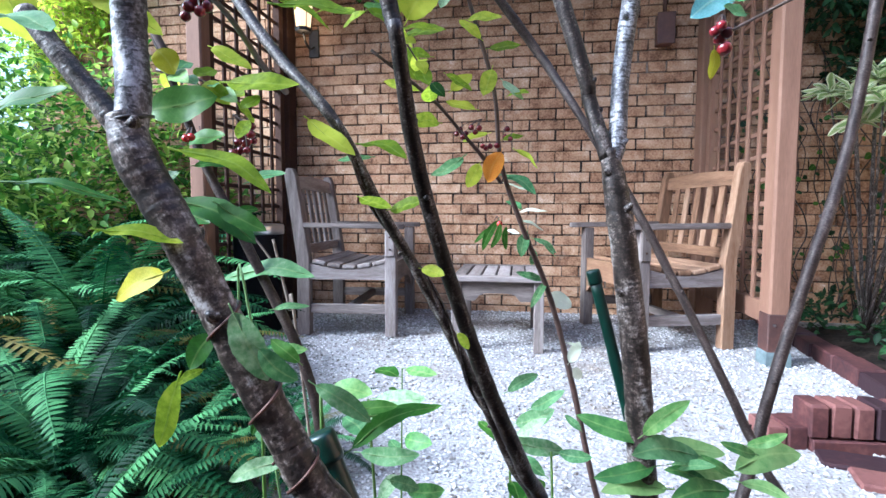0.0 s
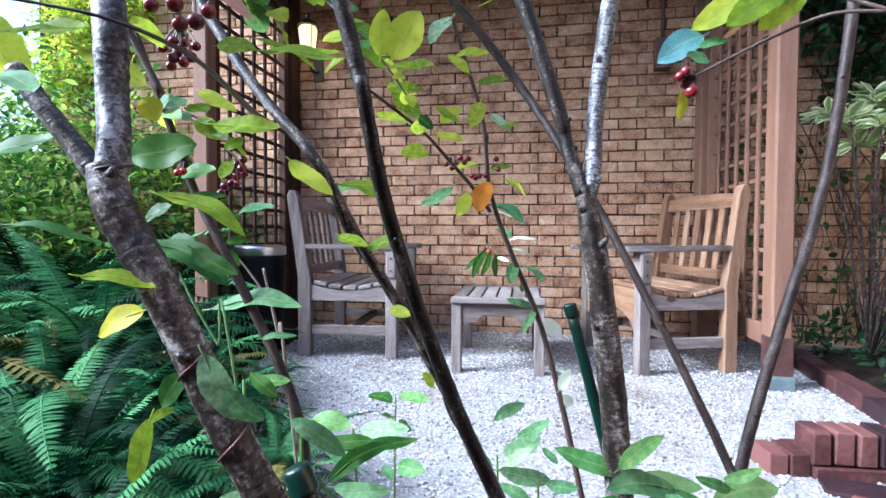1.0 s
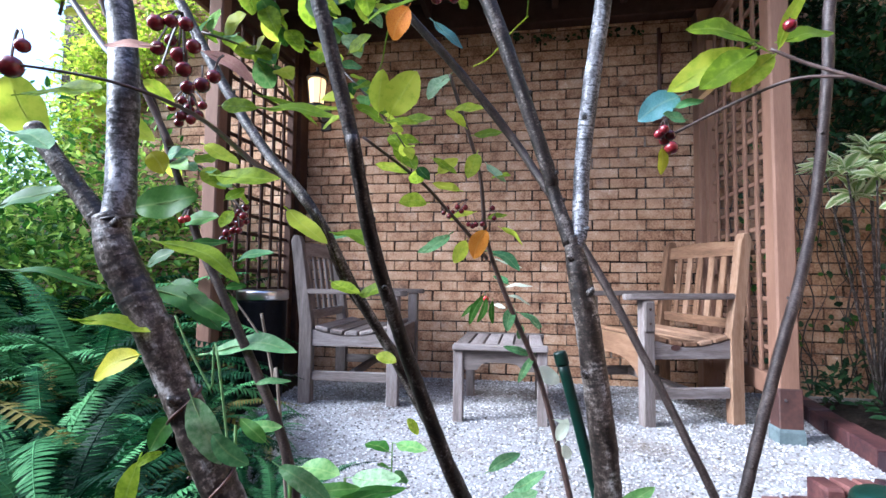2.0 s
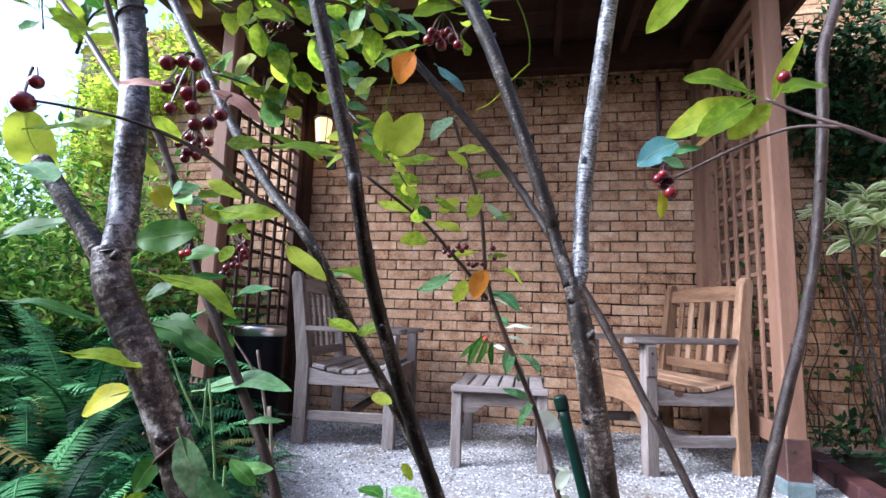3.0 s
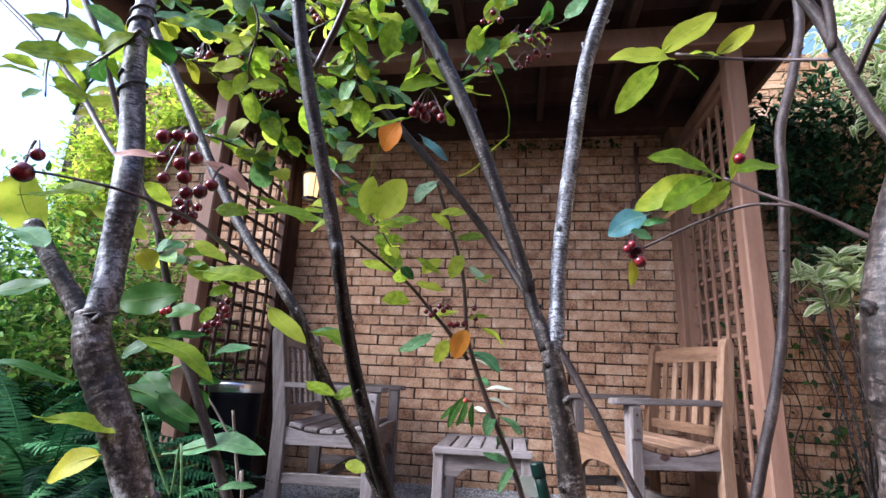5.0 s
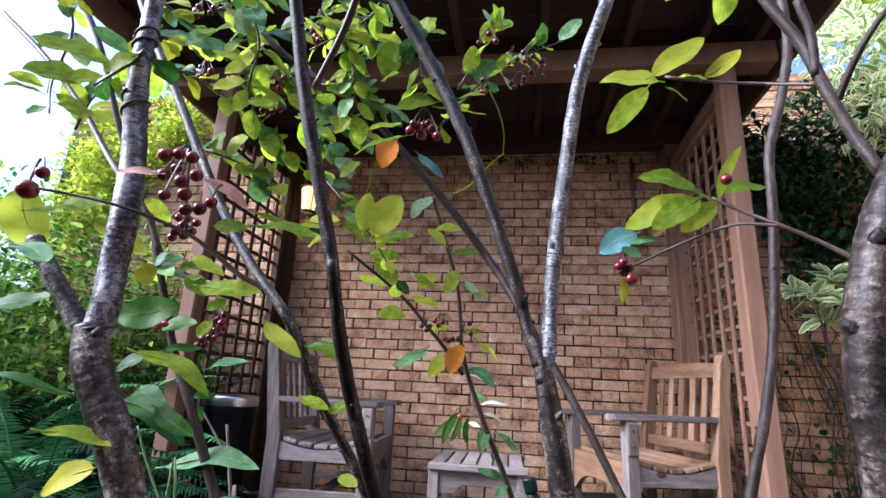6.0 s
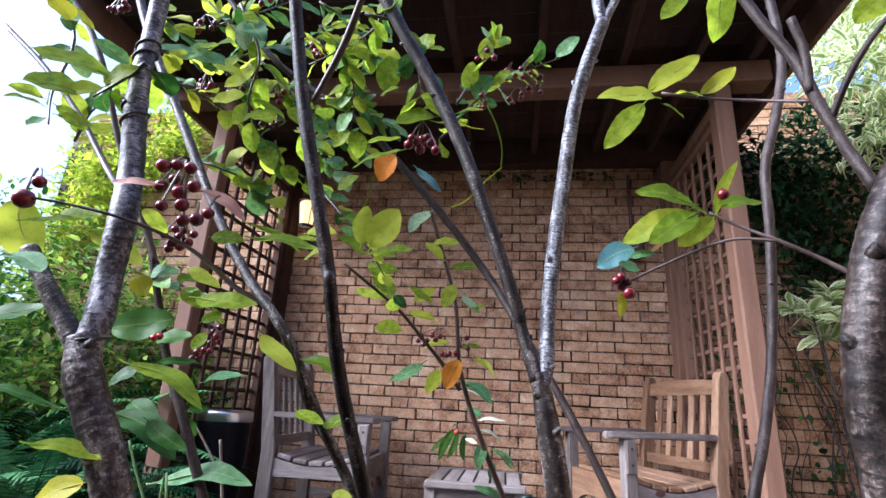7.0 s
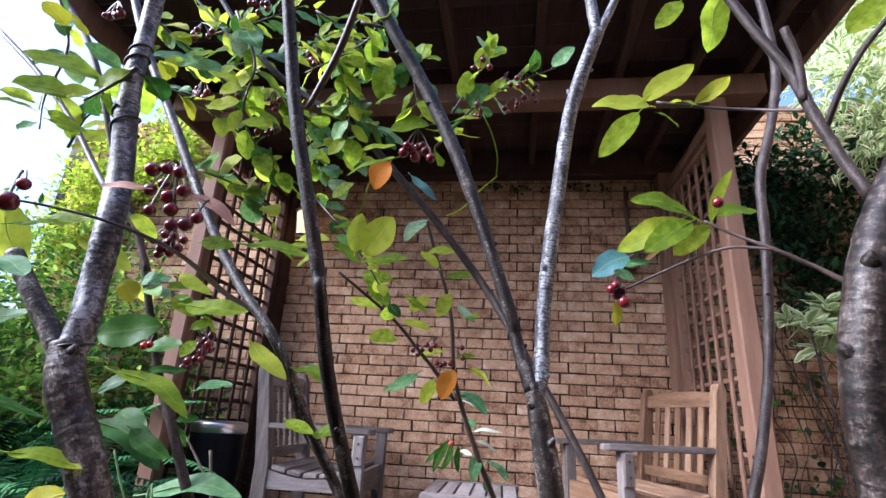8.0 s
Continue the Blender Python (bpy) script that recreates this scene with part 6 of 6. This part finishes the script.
def island_tone(mat):
    """The same leaf material, its tone drawn leaf by leaf for joined foliage."""
    m = mat.copy()
    t = m.node_tree
    for nd in list(t.nodes):
        if nd.bl_idname == "ShaderNodeObjectInfo":
            g = t.nodes.new("ShaderNodeNewGeometry")
            for lk in list(nd.outputs["Random"].links):
                t.links.new(g.outputs["Random Per Island"], lk.to_socket)
    return m


leaf_cloud("hedge", [(-2.09, 2.74, 1.21, 0.5), (-2.71, 2.47, 1.28, 0.55), (-1.8, 2.87, 0.81, 0.45), (-3.4, 2.8, 1.09, 0.6), (-1.5, 2.95, 0.55, 0.35), (-2.44, 2.15, 0.77, 0.6), (-3.25, 1.89, 0.89, 0.6), (-1.93, 2.33, 0.66, 0.4), (-2.94, 2.18, 0.48, 0.55), (-3.73, 2.42, 0.6, 0.6), (-4.18, 3.24, 1.01, 0.7), (-4.45, 1.86, 0.92, 0.7), (-3.68, 1.32, 0.7, 0.6), (-4.79, 2.78, 1.33, 0.8), (-3, 2.88, 0.59, 0.5), (-5.63, 2.32, 1.05, 0.9)], 27000, 0.06, island_tone(M_HEDGE), "bright light-green leafy hedge against the brick wall", "hedge", 3)
leaf_cloud("wall_top_foliage", [(-2.69, 3.22, 2.53, 0.3), (-2.9, 3.26, 2.08, 0.28), (-2.23, 3.22, 2.72, 0.25), (-1.73, 3.22, 2.81, 0.22), (-2.6, 3.02, 2.2, 0.26), (-2.2, 3.02, 2.3, 0.24), (-2.75, 3.0, 1.75, 0.25), (-2.4, 3.02, 1.95, 0.2), (-1.95, 3.04, 2.5, 0.22)], 8000, 0.05, island_tone(M_LEAF), "yellow-green climber over the top of the wall", "climber", 5)
leaf_cloud("low_ivy", [(2.09, 2.82, 0.06, 0.18), (2.32, 2.5, 0.05, 0.22), (2.16, 2.21, 0.04, 0.16), (2.59, 2.79, 0.05, 0.3), (2.09, 1.82, 0.02, 0.14)], 1200, 0.05, island_tone(M_IVY), "dark low ivy along the brick edging", "ivy", 6)
leaf_cloud("wall_ivy", [(2.15, 2.93, 2.11, 0.24), (2.4, 2.85, 2.25, 0.3), (2.74, 2.78, 2.15, 0.3), (1.9, 2.97, 2.27, 0.2), (2.14, 2.93, 1.81, 0.25), (2.43, 2.9, 1.7, 0.25), (1.84, 2.99, 1.97, 0.12), (2.33, 2.94, 1.41, 0.2)], 4500, 0.055, island_tone(M_IVY), "dark ivy hanging down the brick wall", "ivy", 7)
# The last three clumps are unseen, added to shade the right-hand wall.
leaf_cloud("tall_foliage", [(2.47, 2.45, 2.2, 0.26), (2.77, 2.38, 2.39, 0.34), (3.03, 2.57, 2.04, 0.3), (2.66, 2.29, 1.9, 0.2), (3.23, 2.36, 2.63, 0.4), (2.52, 2.09, 2.65, 0.3), (2.91, 1.87, 2.84, 0.4), (2.35, 1.9, 2.4, 0.18), (2.65, 2.76, 3.07, 0.3), (2.45, 2.65, 2.75, 0.22), (2.75, 2.55, 3.15, 0.35), (2.35, 2.3, 2.47, 0.16), (3.25, 1.4, 2.3, 0.5), (3.35, 2.2, 1.6, 0.42), (3.2, 0.8, 2.2, 0.5)], 9000, 0.08, island_tone(M_LEAF_VAR), "tall light-green variegated foliage above the wall", "shrub", 8, 0.42)


def rosette_shrub():
    s = thing("variegated_shrub", pose(2.25, 2.72, ground_z(2.25)), "shrub with long cream-edged variegated leaves", "shrub")
    r = random.Random(31)
    heads = [(2.06, 2.54, 1.06), (2.2, 2.51, 1.18), (2.16, 2.59, 1.3), (2.32, 2.52, 1.04), (2.37, 2.6, 1.25), (2.01, 2.67, 1.22), (2.27, 2.46, 0.96), (2.45, 2.5, 1.15), (2.09, 2.42, 1.12), (2, 2.47, 1.16), (2.12, 2.51, 1.24), (2.3, 2.5, 1.16), (2.19, 2.36, 1.02), (2.24, 2.41, 1.26), (2.39, 2.4, 1.07), (2.41, 2.52, 0.57), (2.5, 2.59, 0.85), (2.27, 2.36, 0.38)]
    for h in heads:
        bm = bmesh.new()
        tube(bm, [(0, 0, 0, 0.008), ((h[0] - 2.25) * 0.6, (h[1] - 2.72) * 0.6, h[2] * 0.6, 0.006), (h[0] - 2.25, h[1] - 2.72, h[2] - 0.02, 0.004)], 6, 4, laid=True)
        part("branch", bm, M_BARK, s, smooth=True)
    for h in heads:
        for k in range(26):
            a = k * 2.4 + r.uniform(-0.3, 0.3)
            el = r.uniform(-0.5, 0.9)
            d = Vector((math.cos(a) * math.cos(el), math.sin(a) * math.cos(el), math.sin(el)))
            base = Vector(h)
            place_leaf(s, M_LEAF_VAR, base, base + d * r.uniform(0.075, 0.135), 0.38, r.uniform(0.1, 0.6), k)


rosette_shrub()

# vine stems on the brick wall
vine = thing("wall_vine", pose(2.3, WALL_Y - 0.02, 0.03), "bare dark vine stems clinging to the brick wall", "vine")
r = random.Random(17)
for k in range(44):
    x = r.uniform(-0.6, 0.95)
    z = 0.0
    pts = []
    while z < r.uniform(0.9, 2.3):
        pts.append((x, -0.004 + r.uniform(-0.012, 0.004), z, r.uniform(0.0016, 0.0042)))
        x += r.uniform(-0.09, 0.08)
        z += r.uniform(0.1, 0.2)
    if len(pts) > 2:
        bm = bmesh.new()
        tube(bm, pts, 6, 4, laid=True)
        part("vine_stem", bm, M_BARK_DARK, vine, smooth=True)
for k in range(260):
    p = Vector((2.3 + r.uniform(-0.55, 0.8), WALL_Y - 0.025, r.uniform(0.1, 1.5)))
    place_leaf(vine, r.choice((M_IVY, M_IVY, M_LEAF_DARK)), p, p + Vector((r.uniform(-1, 1), -0.4, r.uniform(-1, 0.4))).normalized() * r.uniform(0.025, 0.05), 0.8, 1.0, k)
tendril = thing("creeper", pose(0.9, WALL_Y - 0.02, 2.185), "thin creeper trailing below the wall beam", "creeper")
for k in range(70):
    p = Vector((r.uniform(0.35, 1.25), WALL_Y - 0.02, 2.225 - abs(r.gauss(0, 0.035))))
    place_leaf(tendril, M_IVY, p, p + Vector((r.uniform(-1, 1), -0.3, r.uniform(-1, 0.4))).normalized() * r.uniform(0.015, 0.035), 0.8, 1.0, k)


# ---- low plants round the foot of the shrub ----
def seedling(x, y, top, size, n, mats, seed, label):
    r = random.Random(seed)
    z0 = ground_z(x)
    s = thing("leafy_plant", pose(x, y, z0), label, "plant", "low plants")
    bm = bmesh.new()
    lean = (r.uniform(-0.03, 0.03), r.uniform(-0.03, 0.03))
    tube(bm, [(0, 0, -0.01, 0.002), (lean[0] * 0.4, lean[1] * 0.4, (top - z0) * 0.5, 0.0018), (*lean, top - z0, 0.0012)], 6, 5)
    part("stalk", bm, M_LEAF_DARK, s, smooth=True)
    for k in range(n):
        u = 1 - 0.55 * (k / max(n - 1, 1)) ** 1.2
        base = Vector((x + lean[0] * u, y + lean[1] * u, z0 + (top - z0) * u))
        a = k * 2.4 + r.uniform(-0.4, 0.4)
        d = Vector((math.cos(a), math.sin(a), r.uniform(-0.15, 0.65))).normalized()
        place_leaf(s, r.choice(mats), base + d * 0.008, base + d * (0.008 + size * r.uniform(0.7, 1.2)), r.uniform(0.38, 0.55), r.uniform(0.1, 0.7), k)


seedling(0.356, 0.659, 0.366, 0.056, 9, (M_LEAF_DARK,M_LEAF_PALE,M_LEAF_MID), 40, 'upright leafy seedling in the gravel')
seedling(0.543, 0.438, 0.392, 0.046, 7, (M_LEAF_DARK,M_LEAF_PALE), 41, "dark green leafy plant at the shrub's foot")
seedling(0.41, 0.231, 0.504, 0.039, 5, (M_LEAF_PALE,M_LEAF_PALE,M_LEAF_MID), 42, "mottled pale-leaved plant at the shrub's foot")
seedling(0.445, 0.294, 0.457, 0.045, 6, (M_LEAF_DARK,M_LEAF_DARK,M_LEAF_PALE), 43, "dark long-leaved plant at the shrub's foot")
seedling(0.367, 0.225, 0.52, 0.030, 4, (M_LEAF_MID,M_LEAF_PALE), 44, "dark green leafy plant at the shrub's foot")
seedling(0.592, 0.394, 0.381, 0.034, 6, (M_LEAF_PALE,M_LEAF_MID), 45, "small leafy seedling at the shrub's foot")

# ---- bricks of the back wall, laid in Flemish bond ----
COURSE, LONG, SHORT, JOINT = 0.0647, 0.2110, 0.1058, 0.0074
PERIOD = LONG + SHORT


def brick_mesh(name, length, height, depth, seed):
    bm = bmesh.new()
    box(bm, (-length / 2, -0.004, -height / 2), (length / 2, depth, height / 2), 0.0025)
    r = random.Random(seed)
    for v in bm.verts:
        v.co += Vector((r.uniform(-1, 1) * 0.0024, r.uniform(-1, 1) * 0.0014, r.uniform(-1, 1) * 0.0018))
    me = bpy.data.meshes.new(name)
    bm.to_mesh(me)
    bm.free()
    return me


LONGS = [brick_mesh("stretcher", LONG - JOINT, COURSE - JOINT, 0.03, k) for k in range(6)]
SHORTS = [brick_mesh("header", SHORT - JOINT, COURSE - JOINT, 0.03, 20 + k) for k in range(6)]
for me in LONGS + SHORTS:
    me.materials.append(M_BRICK)
rest_v, rest_f, count = [], [], 0
rng = random.Random(11)
for row in range(-1, 43):
    z = 0.04 + (row + 0.5) * COURSE
    shift = 0.1926 + (PERIOD / 2 if row % 2 else 0)
    k = -15
    while True:
        x = k * PERIOD + shift
        if x > 3.95:
            break
        k += 1
        for cx, kind in ((x, LONGS), (x + PERIOD / 2, SHORTS)):
            if cx < -2.95:
                continue
            dy, dz = rng.uniform(-0.0035, 0.003), rng.uniform(-0.0012, 0.0012)
            me = rng.choice(kind)
            if 0.02 < cx < 1.5 and 0.3 < z < 2.2 and count < 300:
                b = new("brick", me)
                b.parent = wall
                b.location = (cx + rng.uniform(-0.003, 0.003), WALL_Y + dy, z + dz)
                count += 1
            else:
                rest_v.append(np.array([v.co[:] for v in me.vertices]) + np.array([cx + rng.uniform(-0.003, 0.003), WALL_Y + dy, z + dz]))
                rest_f.append(me)
off, fs = 0, []
for v, me in zip(rest_v, rest_f):
    fs.extend([[i + off for i in p.vertices] for p in me.polygons])
    off += len(v)
me = bpy.data.meshes.new("brickwork")
me.from_pydata(np.concatenate(rest_v).tolist(), [], fs)
me.materials.append(M_BRICK_FAR)
rest = new("brickwork", me)
rest.parent = wall
rest["kind"] = "stuff"
